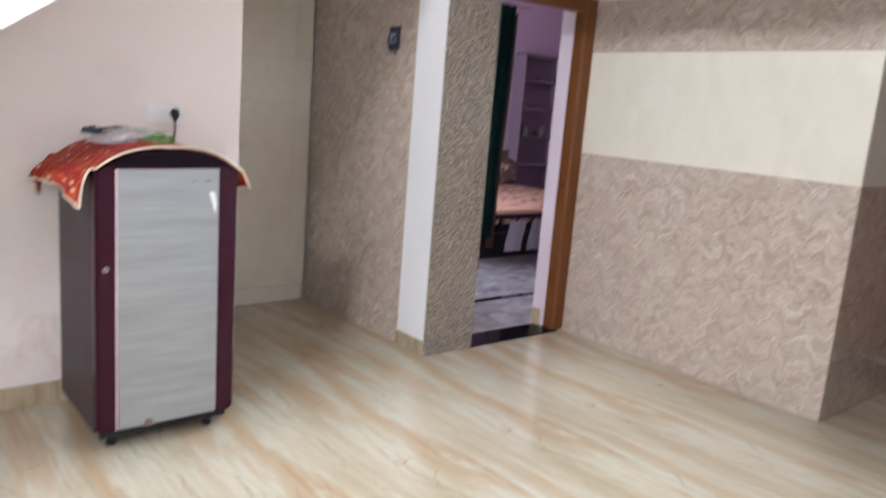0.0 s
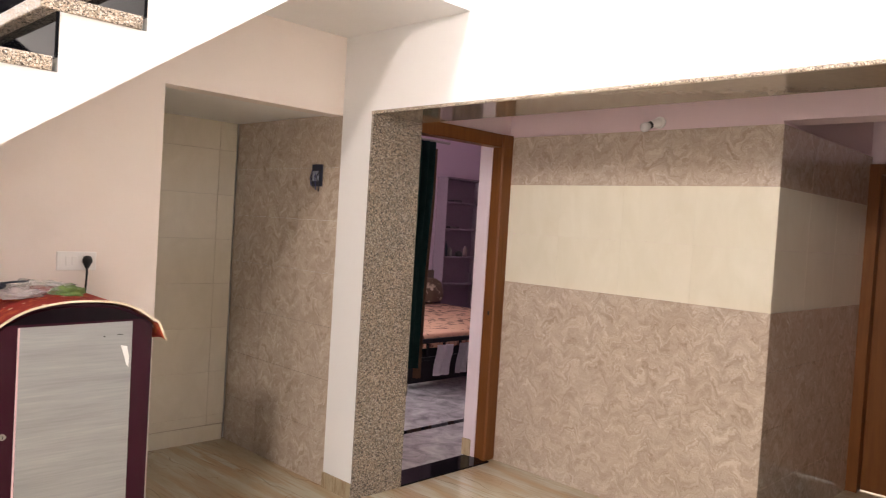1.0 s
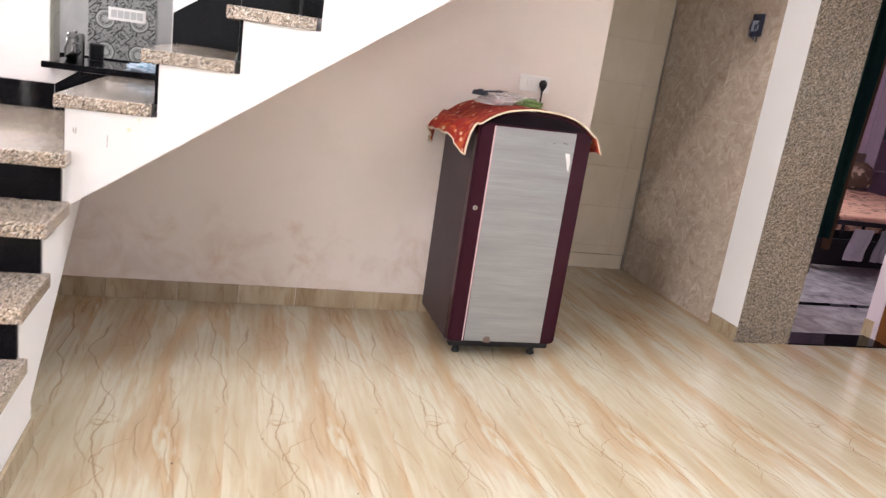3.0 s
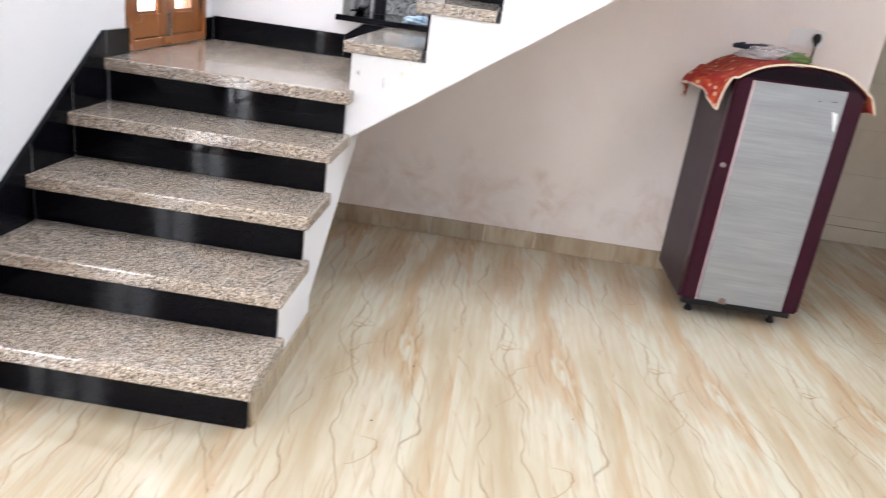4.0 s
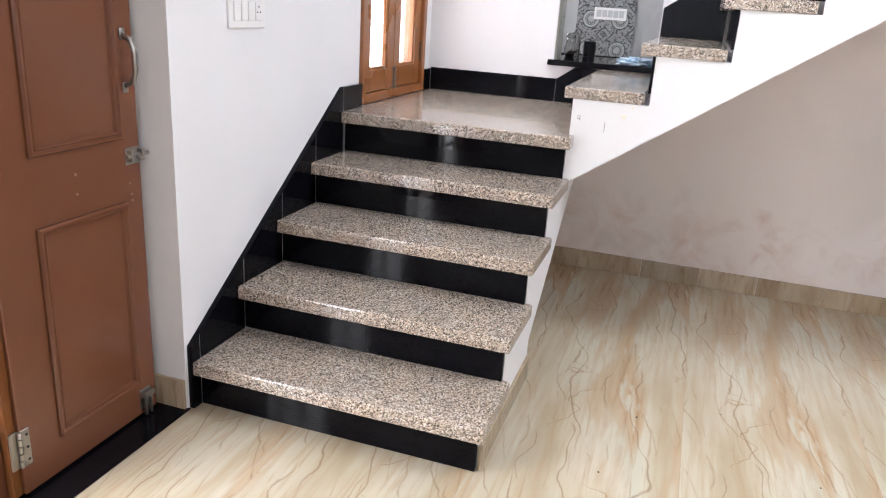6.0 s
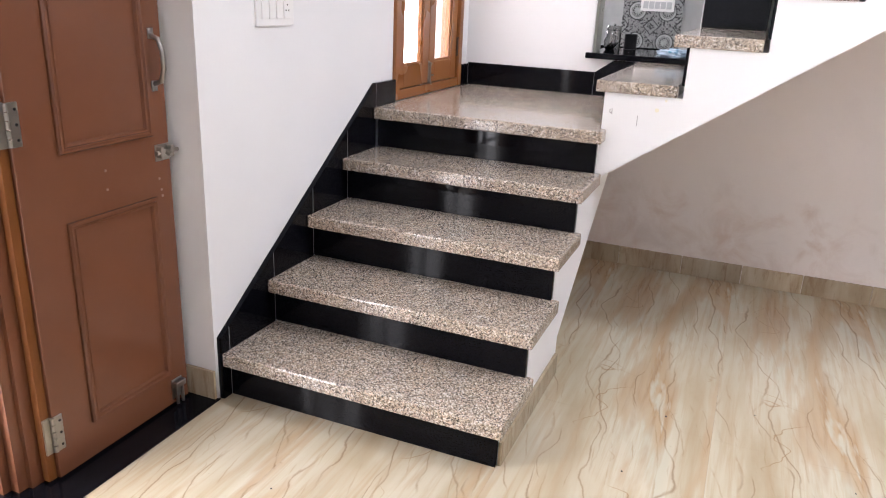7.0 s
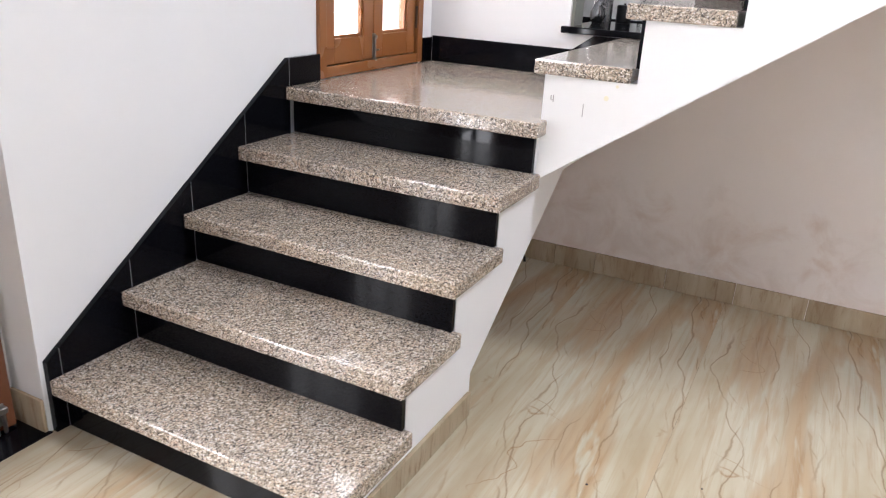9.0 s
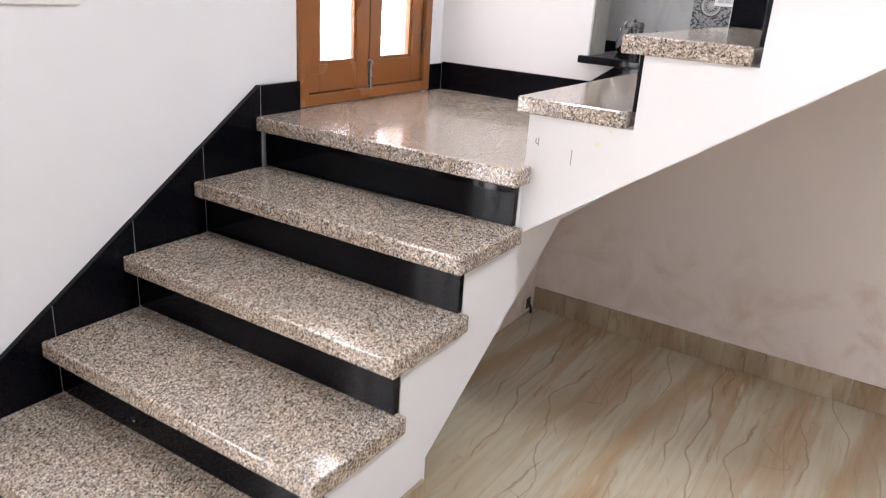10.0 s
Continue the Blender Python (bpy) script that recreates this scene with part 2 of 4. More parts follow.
def black_granite():
    m, nt, b = mat("polished black granite", 0.05, spec=0.14)
    v = coords(nt, shift=True)
    f = noise_tex(nt, v, 260, 3, 0.7)
    c = ramp(nt, f, [(0.45, (0.003, 0.003, 0.004)), (0.75, (0.008, 0.008, 0.011))])
    nt.links.new(c, b.inputs["Base Color"])
    nt.links.new(calc(nt, "MULTIPLY_ADD", noise_tex(nt, v, 12, 4), 0.06, 0.02), b.inputs["Roughness"])
    return m


def brushed_steel():
    m, nt, b = mat("brushed silver panel", 0.36, 0.6)
    v = coords(nt, (1.0, 1.0, 26.0))
    f = noise_tex(nt, v, 5.0, 6, 0.65, 0.2)
    big = noise_tex(nt, coords(nt, (0.5, 1, 5)), 4.0, 4, 0.6)
    c = mix(nt, 0.5, ramp(nt, f, [(0.3, (0.27, 0.28, 0.285)), (0.7, (0.37, 0.38, 0.39))]), ramp(nt, big, [(0.3, (0.25, 0.26, 0.265)), (0.7, (0.40, 0.41, 0.42))]))
    nt.links.new(c, b.inputs["Base Color"])
    bump(nt, b, f, 0.05, 0.001)
    return m


def printed_cloth(name, base, second, third, scale=22):
    m, nt, b = mat(name, 0.9)
    v = coords(nt, which="Object")
    w = nt.nodes.new("ShaderNodeTexVoronoi")
    w.inputs["Scale"].default_value = scale
    nt.links.new(v, w.inputs["Vector"])
    f = noise_tex(nt, v, scale * 0.7, 4, 0.6, 1.5)
    c = mix(nt, ramp(nt, f, [(0.52, (0, 0, 0)), (0.6, (1, 1, 1))]), base, second)
    c = mix(nt, ramp(nt, w.outputs["Distance"], [(0.16, (1, 1, 1)), (0.22, (0, 0, 0))]), c, third)
    nt.links.new(c, b.inputs["Base Color"])
    weave = noise_tex(nt, v, 700, 2)
    bump(nt, b, weave, 0.4, 0.001)
    return m


def medallion_tile():
    """Grey printed tile: a ringed rosette with diamonds in the corners."""
    m, nt, b = mat("grey printed medallion tile", 0.25)
    tc = nt.nodes.new("ShaderNodeTexCoord")
    sp = nt.nodes.new("ShaderNodeSeparateXYZ")
    nt.links.new(tc.outputs["Generated"], sp.inputs[0])
    dx = calc(nt, "SUBTRACT", sp.outputs[0], 0.5)
    dz = calc(nt, "SUBTRACT", sp.outputs[2], 0.5)
    r = calc(nt, "SQRT", calc(nt, "ADD", calc(nt, "MULTIPLY", dx, dx), calc(nt, "MULTIPLY", dz, dz)))
    ang = calc(nt, "ARCTAN2", dz, dx)
    petal = calc(nt, "MULTIPLY_ADD", calc(nt, "ABSOLUTE", calc(nt, "SINE", calc(nt, "MULTIPLY", ang, 6.0))), 0.08, 0.075)

    def band(val, lo, hi):
        return calc(nt, "MULTIPLY", calc(nt, "GREATER_THAN", val, lo), calc(nt, "LESS_THAN", val, hi))

    cd = calc(nt, "ADD", calc(nt, "SUBTRACT", 0.5, calc(nt, "ABSOLUTE", dx)), calc(nt, "SUBTRACT", 0.5, calc(nt, "ABSOLUTE", dz)))
    dark = calc(nt, "ADD", band(r, 0.275, 0.305), band(r, 0.19, 0.205))
    dark = calc(nt, "ADD", dark, calc(nt, "MULTIPLY", band(r, 0.035, 0.165), calc(nt, "GREATER_THAN", r, petal)))
    dark = calc(nt, "ADD", dark, band(cd, 0.24, 0.28))
    dark = calc(nt, "ADD", dark, calc(nt, "MULTIPLY", band(cd, 0.06, 0.10), 1.0))
    dark = calc(nt, "ADD", dark, calc(nt, "MULTIPLY", calc(nt, "GREATER_THAN", r, 0.305), calc(nt, "GREATER_THAN", noise_tex(nt, coords(nt), 70, 2), 0.56)))
    dark = calc(nt, "MINIMUM", dark, 1.0)
    f = noise_tex(nt, coords(nt), 30, 4)
    light = ramp(nt, f, [(0.3, (0.34, 0.34, 0.335)), (0.7, (0.46, 0.46, 0.45))])
    outside = calc(nt, "GREATER_THAN", r, 0.305)
    light = mix(nt, calc(nt, "MULTIPLY", outside, 0.5), light, (0.16, 0.16, 0.16))
    nt.links.new(mix(nt, dark, light, (0.055, 0.055, 0.055)), b.inputs["Base Color"])
    return m


def glass(name, colour=(0.95, 0.95, 0.95), rough=0.0):
    m, nt, b = mat(name, rough)
    b.inputs["Base Color"].default_value = (*colour, 1)
    b.inputs["Transmission Weight"].default_value = 1.0
    b.inputs["IOR"].default_value = 1.45
    return m


def glow(name, colour, strength, second=None):
    m = bpy.data.materials.new(name)
    m.use_nodes = True
    nt = m.node_tree
    nt.nodes.remove(nt.nodes["Principled BSDF"])
    e = nt.nodes.new("ShaderNodeEmission")
    e.inputs["Strength"].default_value = strength
    if second:
        f = noise_tex(nt, coords(nt), 2.2, 4)
        nt.links.new(ramp(nt, f, [(0.35, second), (0.6, colour)]), e.inputs["Color"])
    else:
        e.inputs["Color"].default_value = (*colour, 1)
    nt.links.new(e.outputs[0], nt.nodes["Material Output"].inputs["Surface"])
    return m


WHITE = paint("white wall paint", (0.80, 0.79, 0.785), amount=0.04)
PINKISH = paint("pale cream pink wall paint", (0.83, 0.745, 0.69), amount=0.10)


def damp(m):
    """Rising damp: blotchy peach and grey marks in a ragged band above the skirting."""
    nt = m.node_tree
    b = nt.nodes["Principled BSDF"]
    old = b.inputs["Base Color"].links[0].from_socket
    v = coords(nt)
    sp = nt.nodes.new("ShaderNodeSeparateXYZ")
    nt.links.new(v, sp.inputs[0])
    ragged = calc(nt, "MULTIPLY_ADD", noise_tex(nt, v, 3.2, 6, 0.65), -0.72, sp.outputs[2])
    mask = ramp(nt, ragged, [(0.0, (1, 1, 1)), (0.10, (0, 0, 0))])
    blot = ramp(nt, noise_tex(nt, v, 6, 6, 0.65, 0.6), [(0.42, (0, 0, 0)), (0.62, (1, 1, 1))])
    tone = ramp(nt, noise_tex(nt, v, 5, 4), [(0.4, (0.60, 0.42, 0.31)), (0.6, (0.64, 0.53, 0.46))])
    c = mix(nt, calc(nt, "MULTIPLY", calc(nt, "MULTIPLY", mask, blot), 0.5), old, tone)
    nt.links.new(c, b.inputs["Base Color"])


damp(PINKISH)
ROSE = paint("rose lobby paint", (0.72, 0.56, 0.60), amount=0.05)
PURPLE = paint("mauve bedroom paint", (0.55, 0.40, 0.50), amount=0.06)
CEILING = paint("white ceiling paint", (0.80, 0.79, 0.78), amount=0.02)
GRANITE = granite_speckled("speckled pink grey granite", 0.97, 0.2)
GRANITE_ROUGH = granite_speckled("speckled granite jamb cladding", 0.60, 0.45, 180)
BLACK = black_granite()
FLOOR = marble_floor()
GROUT = plain("grey cement grout", (0.30, 0.27, 0.23), 0.9)
SKIRT = streaked_tile()
TILE_X = patterned_tile("brown feathered wall tile", 1)
TILE_Y = patterned_tile("brown feathered wall tile on cross wall", 0)
BEIGE = cloud_tile("ivory wall tile", (0.70, 0.655, 0.535), (0.75, 0.71, 0.60))
NICHE_TILE = cloud_tile("putty wall tile", (0.56, 0.49, 0.38), (0.62, 0.55, 0.44), 0.2)
DOORWOOD = plain("brown enamel door paint", (0.150, 0.056, 0.027), 0.24, spec=0.5, scale=6, vary=0.1)
FRAMEWOOD = wood("brown varnished door frame", (0.125, 0.042, 0.011), (0.21, 0.078, 0.021))
STEEL = plain("dull steel hardware", (0.36, 0.34, 0.31), 0.32, 1.0)
MAROON = plain("maroon refrigerator enamel", (0.030, 0.005, 0.012), 0.2, scale=8, spec=0.16)
MAROON_DARK = plain("dark maroon refrigerator side", (0.035, 0.019, 0.026), 0.4, scale=8, spec=0.2)
SILVER = brushed_steel()
RUBBER = plain("black plastic", (0.012, 0.012, 0.014), 0.45, spec=0.25)
PLASTIC = plain("white switch plastic", (0.82, 0.80, 0.78), 0.35, vary=0.04)
RED = printed_cloth("red cotton with orange flowers", (0.30, 0.014, 0.008), (0.46, 0.075, 0.018), (0.66, 0.40, 0.27), 20)
PIPING = plain("cream cotton piping", (0.70, 0.58, 0.44), 0.9)
GLASS = glass("clear window glass")


# ---- building helpers ----
def box(bm, x0, x1, y0, y1, z0, z1, bevel=0.0, seg=2):
    vs = [bm.verts.new((x, y, z)) for x in (x0, x1) for y in (y0, y1) for z in (z0, z1)]
    fs = [(0, 1, 3, 2), (4, 6, 7, 5), (0, 4, 5, 1), (2, 3, 7, 6), (0, 2, 6, 4), (1, 5, 7, 3)]
    faces = [bm.faces.new([vs[i] for i in f]) for f in fs]
    if bevel:
        edges = list({e for f in faces for e in f.edges})
        bmesh.ops.bevel(bm, geom=edges, offset=bevel, segments=seg, profile=0.5, affect="EDGES")
    return bm


def prism(bm, outline, axis, a, b):
    """Extrude a 2D outline along an axis from a to b. Outline is in the other two axes, in xyz order."""
    def at(p, d):
        return {"x": (d, p[0], p[1]), "y": (p[0], d, p[1]), "z": (p[0], p[1], d)}[axis]
    lo = [bm.verts.new(at(p, a)) for p in outline]
    hi = [bm.verts.new(at(p, b)) for p in outline]
    n = len(outline)
    bm.faces.new(lo)
    bm.faces.new(list(reversed(hi)))
    for i in range(n):
        j = (i + 1) % n
        bm.faces.new((lo[j], lo[i], hi[i], hi[j]))
    bmesh.ops.recalc_face_normals(bm, faces=bm.faces)
    return bm


def tube(bm, points, radius, seg=10):
    """A round bar through the points, with capped ends."""
    pts = [Vector(p) for p in points]
    rings = []
    up = Vector((0.123, 0.31, 0.94)).normalized()
    for i, p in enumerate(pts):
        d = (pts[min(i + 1, len(pts) - 1)] - pts[max(i - 1, 0)]).normalized()
        u = d.cross(up).normalized()
        w = d.cross(u).normalized()
        r = radius[i] if isinstance(radius, (list, tuple)) else radius
        rings.append([bm.verts.new(p + r * (math.cos(2 * math.pi * k / seg) * u + math.sin(2 * math.pi * k / seg) * w)) for k in range(seg)])
    for a, b in zip(rings, rings[1:]):
        for k in range(seg):
            bm.faces.new((a[k], a[(k + 1) % seg], b[(k + 1) % seg], b[k]))
    bm.faces.new(list(reversed(rings[0])))
    bm.faces.new(rings[-1])
    bmesh.ops.recalc_face_normals(bm, faces=bm.faces)
    return bm


def lathe(bm, profile, centre, seg=24):
    """Turn a profile of (radius, height) about the upright axis through centre."""
    cx, cy, cz = centre
    rings = [[bm.verts.new((cx + r * math.cos(2 * math.pi * k / seg), cy + r * math.sin(2 * math.pi * k / seg), cz + h)) for k in range(seg)] for r, h in profile]
    for a, b in zip(rings, rings[1:]):
        for k in range(seg):
            bm.faces.new((a[k], a[(k + 1) % seg], b[(k + 1) % seg], b[k]))
    bm.faces.new(list(reversed(rings[0])))
    bm.faces.new(rings[-1])
    bmesh.ops.recalc_face_normals(bm, faces=bm.faces)
    return bm


def mesh(name, bm, material, smooth=False):
    me = bpy.data.meshes.new(name)
    bm.to_mesh(me)
    bm.free()
    me.materials.append(material)
    if smooth:
        for p in me.polygons:
            p.use_smooth = True
    return me


def part(name, bm, material, parent, label="", smooth=False):
    ob = new(name, mesh(name, bm, material, smooth))
    ob.parent = parent
    if label:
        ob["label"] = label
    return ob


def thing(name, label, category, at=(0, 0, 0), group="", kind=""):
    ob = new(name)
    ob.location = at
    ob.empty_display_size = 0.1
    return tagged(ob, label, category, group, kind)


def solid(name, bm, material, label, category, kind="structure", smooth=False):
    return tagged(new(name, mesh(name, bm, material, smooth)), label, category, "", kind)


def B(*a, **k):
    return box(bmesh.new(), *a, **k)


def pieces(name, parent, material, spots, size, gap=0.0010, depth=0.008, bevel=0.0008):
    """Alike flat pieces as objects on one shared mesh. spots: their low corners; size: (dx, dy, dz), the thin one being the depth."""
    bm = bmesh.new()
    dims = [s - gap if s > 0.02 else s for s in size]
    box(bm, 0, dims[0], 0, dims[1], 0, dims[2], bevel=bevel, seg=1)
    me = mesh(name, bm, material)
    for p in spots:
        ob = new(name, me)
        ob.location, ob.parent = p, parent


# ---- structure ----
RISE, RUN = 0.176, 0.27
UP = 0.186
WEST, NORTH, NORTH_UP, EAST = -0.80, 4.075, 4.19, 3.67
TOP = 4.4

solid("ground_slab", B(-3.2, 9.5, -2.3, 9.2, -0.2, -0.012), GROUT, "cement bed under the floor tiles", "floor")
# the square opening is added for the roof fill lamp; none is known
bm = bmesh.new()
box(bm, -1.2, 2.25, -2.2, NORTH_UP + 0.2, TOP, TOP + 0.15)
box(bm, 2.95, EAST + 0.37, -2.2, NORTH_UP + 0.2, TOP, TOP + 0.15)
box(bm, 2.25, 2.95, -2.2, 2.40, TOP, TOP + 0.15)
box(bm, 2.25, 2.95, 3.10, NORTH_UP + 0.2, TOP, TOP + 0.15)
solid("ceiling", bm, CEILING, "white painted ceiling slab with an added lamp opening", "ceiling")
# west wall: stair part, door part with a doorway, and the piece beyond
bm = bmesh.new()
box(bm, WEST - 0.25, WEST, 1.945, 3.255, 0, TOP)
box(bm, WEST - 0.25, WEST, 3.255, 4.085, 2.72, TOP)
box(bm, WEST - 0.25, WEST, 3.255, 4.085, 0, 0.87)
box(bm, WEST - 0.25, WEST, 4.085, NORTH_UP, 0, TOP)
box(bm, WEST - 0.25, -0.945, 1.385, 1.945, 0, TOP)
box(bm, -0.945, WEST, 1.385, 1.945, 2.12, TOP)
box(bm, WEST - 0.25, WEST, -2.0, 0.16, 0, TOP)
box(bm, WEST - 0.25, WEST, 0.16, 1.385, 2.12, 2.68)
box(bm, WEST - 0.25, WEST, 0.16, 1.385, 3.18, TOP)
box(bm, WEST - 0.25, WEST, 0.16, 0.40, 2.68, 3.18)
box(bm, WEST - 0.25, WEST, 0.92, 1.385, 2.68, 3.18)
solid("wall_west", bm, WHITE, "white painted wall beside the stairs and entrance", "wall")
# added out-of-view wall: stops the doorway lamp reaching the landing panes
solid("wall_lamp_block", B(-2.95, -1.06, 1.95, 2.05, 0, 4.0), WHITE, "added unseen white wall that keeps doorway light off the landing", "wall")
# south wall, left open for the invented window
bm = bmesh.new()
box(bm, -1.05, -0.4, -2.2, -2.0, 0, TOP)
box(bm, 1.6, 4.04, -2.2, -2.0, 0, TOP)
box(bm, -0.4, 1.6, -2.2, -2.0, 0, 0.9)
box(bm, -0.4, 1.6, -2.2, -2.0, 2.3, TOP)
solid("wall_south", bm, WHITE, "white painted wall with an added wide window", "wall")
# lower north wall under the second flight, with the passage opening
bm = bmesh.new()
prism(bm, [(-0.78, 0), (2.62, 0), (2.62, 2.15), (3.67, 2.15), (3.67, 2.598), (2.96, 2.598), (0.2, 0.66), (0.2, 0.645), (-0.78, 0.645)], "y", NORTH, NORTH_UP)
solid("wall_north", bm, PINKISH, "cream pink wall under the stairs with damp marks", "wall")
bm = bmesh.new()
box(bm, -1.05, -0.09, NORTH_UP, 4.32, 0.6, TOP)
box(bm, 0.436, 4.04, NORTH_UP, 4.32, 2.2, TOP)
box(bm, 0.436, 2.62, NORTH_UP, 4.32, 0.0, 2.2)
box(bm, -0.09, 0.436, NORTH_UP, 4.32, 0.0, 1.07)
box(bm, -0.09, 0.436, NORTH_UP, 4.32, 2.05, TOP)
solid("wall_north_upper", bm, WHITE, "white wall behind the landing with a kitchen hatch", "wall")
# passage beyond the fridge wall
bm = bmesh.new()
box(bm, 1.9, 3.67, 5.24, 5.4, 0, 2.3)
box(bm, 1.8, 1.9, 4.32, 5.4, 0, 2.3)
solid("wall_passage", bm, GROUT, "passage end wall behind putty tiles", "wall")
solid("ceiling_passage", B(1.9, 3.68, NORTH_UP, 5.24, 2.165, 2.3), CEILING, "low white passage ceiling", "ceiling")
# east wall: pillar, beam over the wide opening, and the end pier
bm = bmesh.new()
box(bm, EAST, 4.03, 3.812, NORTH, 0, TOP)
box(bm, EAST + 0.008, 4.03, NORTH, 5.4, 0, 2.5)
box(bm, EAST, 4.03, -2.2, 3.812, 2.162, TOP)
# unseen pier, carried north to 1.10 to hold light off the corridor
box(bm, EAST, 4.03, -2.2, 1.10, 0, 2.162)
solid("wall_east", bm, WHITE, "white pillar and beam round the wide lobby opening", "wall")
cladding = thing("granite_jamb", "speckled grey granite cladding of the lobby opening", "door jamb", (EAST, 3.8, 0), kind="structure")
cladding.location = (0, 0, 0)
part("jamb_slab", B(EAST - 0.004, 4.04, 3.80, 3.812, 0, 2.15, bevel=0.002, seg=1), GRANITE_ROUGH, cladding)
part("beam_slab", B(EAST - 0.004, 4.04, 1.10, 3.812, 2.146, 2.162, bevel=0.002, seg=1), plain("polished brown stone soffit", (0.23, 0.19, 0.15), 0.09), cladding, "polished brown soffit slab")
part("edge_strip", B(EAST - 0.008, EAST + 0.012, 1.10, 3.812, 2.145, 2.160, bevel=0.003, seg=1), GRANITE, cladding)
# lobby
bm = bmesh.new()
box(bm, 4.91, 5.1, 2.08, 3.92, 0, 2.9)
box(bm, 4.91, 5.1, 0.2, 2.08, 2.19, 2.9)
solid("wall_lobby_east", bm, ROSE, "rose painted lobby wall above the tiles", "wall")
solid("wall_corridor", B(5.1, 6.5, 2.08, 2.25, 0, 2.9), ROSE, "rose corridor wall above the tiles", "wall")
bm = bmesh.new()
box(bm, 6.42, 6.6, -2.0, 1.02, 0, 2.9)
box(bm, 6.42, 6.6, 1.02, 2.08, 2.12, 2.9)
solid("wall_corridor_end", bm, ROSE, "rose wall at the dark end of the corridor", "wall")
bm = bmesh.new()
box(bm, 4.03, 4.91, -2.2, -2.0, 0, 2.9)
box(bm, 4.91, 6.6, 0.9, 1.02, 0, 2.9)
box(bm, 4.91, 5.1, -2.0, 0.9, 0, 2.9)
solid("wall_lobby_south", bm, ROSE, "rose painted lobby wall", "wall")
solid("ceiling_lobby", B(4.03, 6.6, -2.2, 3.92, 2.9, 3.02), CEILING, "white lobby ceiling", "ceiling")
bm = bmesh.new()
box(bm, 4.03, 4.91, 3.86, 4.08, 2.17, 2.9)
box(bm, 4.82, 5.1, 3.92, 4.02, 0, 2.9)
solid("wall_lobby_north", bm, ROSE, "rose wall over the bedroom door", "wall")
# bedroom
bm = bmesh.new()
box(bm, 3.9, 9.4, 7.62, 7.8, 0, 3)
box(bm, 9.2, 9.4, 4.08, 7.62, 0, 3)
box(bm, 5.1, 9.4, 3.93, 4.02, 0, 3)
box(bm, 3.9, 4.03, 5.4, 7.62, 0, 3)
solid("wall_bedroom", bm, PURPLE, "mauve painted bedroom walls", "wall")
solid("ceiling_bedroom", B(3.9, 9.4, 4.08, 7.8, 2.9, 3.02), CEILING, "white bedroom ceiling", "ceiling")
# kitchen behind the hatch
bm = bmesh.new()
box(bm, -1.25, 1.8, 6.66, 6.8, 0, 2.9)
box(bm, 1.6, 1.8, 4.32, 6.66, 0, 2.9)
box(bm, -1.25, -1.1, 4.32, 5.2, 0, 2.9)
box(bm, -1.25, -1.1, 6.2, 6.66, 0, 2.9)
box(bm, -1.25, -1.1, 5.2, 6.2, 0, 1.28)
box(bm, -1.25, -1.1, 5.2, 6.2, 2.2, 2.9)
solid("wall_kitchen", bm, cloud_tile("grey cement kitchen tile", (0.34, 0.34, 0.335), (0.46, 0.46, 0.45), 0.3), "grey cement-look kitchen wall", "wall")
solid("ceiling_kitchen", B(-1.25, 1.8, 4.32, 6.8, 2.9, 3.02), CEILING, "white kitchen ceiling", "ceiling")

# ---- staircase ----
stairs = thing("staircase", "granite stairs with black risers turning on a landing", "staircase", kind="structure")
outline = [(2.02, 0), (2.692, 0), (2.692, 0.145), (3.42, 0.648), (NORTH_UP, 0.648), (NORTH_UP, 5 * RISE - 0.05)]
for k in (5, 4, 3, 2, 1):
    y = 2.02 + RUN * (k - 1)
    outline += [(y, k * RISE - 0.05), (y, (k - 1) * RISE - 0.05 if k > 1 else 0)]
outline.pop()
part("lower_flight", prism(bmesh.new(), outline, "x", -0.78, 0.20), WHITE, stairs, "white plastered side")
XR = [0.205 + RUN * k for k in range(10)]
outline = [(0.2005, 0.674), (2.955, 2.595), (EAST, 2.595), (EAST, 2.70)]
for k in range(10, 0, -1):
    z = 0.885 + UP * k - 0.045
    outline += [(XR[k - 1] + 0.02, z), (XR[k - 1] + 0.02, z - UP if k > 1 else 0.69)]
outline[-1] = (0.2005, 0.83)
outline[-2] = (0.2005, 0.885 + UP - 0.045)
outline.pop()
part("upper_flight", prism(bmesh.new(), outline, "y", 3.115, NORTH_UP), WHITE, stairs, "white plastered stringer face")


def tread_mesh(w, d, t, bevel=0.006):
    return mesh("tread", box(bmesh.new(), 0, w, 0, d, 0, t, bevel=bevel, seg=2), GRANITE)


tread = tread_mesh(1.005, RUN + 0.063, 0.05)
for k in range(1, 5):
    ob = new("tread", tread)
    ob.location, ob.parent = (-0.78, 1.955 + RUN * (k - 1), k * RISE - 0.05), stairs
bm = box(bmesh.new(), -0.78, 0.222, 3.035, NORTH_UP - 0.02, 5 * RISE - 0.05, 5 * RISE, bevel=0.006)
part("landing_slab", bm, GRANITE, stairs, "polished granite landing")
part("partition", B(-0.30, -0.15, 3.45, NORTH - 0.001, 0, 0.647), PINKISH, stairs, "plastered partition under the landing")
riser = mesh("riser", box(bmesh.new(), 0, 0.978, 0, 0.0195, 0, RISE - 0.05, bevel=0.001, seg=1), BLACK)
for k in range(5):
    ob = new("riser", riser)
    ob.location, ob.parent = (-0.78, 2.0 + RUN * k, k * RISE), stairs
utread = mesh("tread", box(bmesh.new(), 0, RUN + 0.041, 0, NORTH_UP - 0.02 - 3.102, 0, 0.045, bevel=0.005), GRANITE)
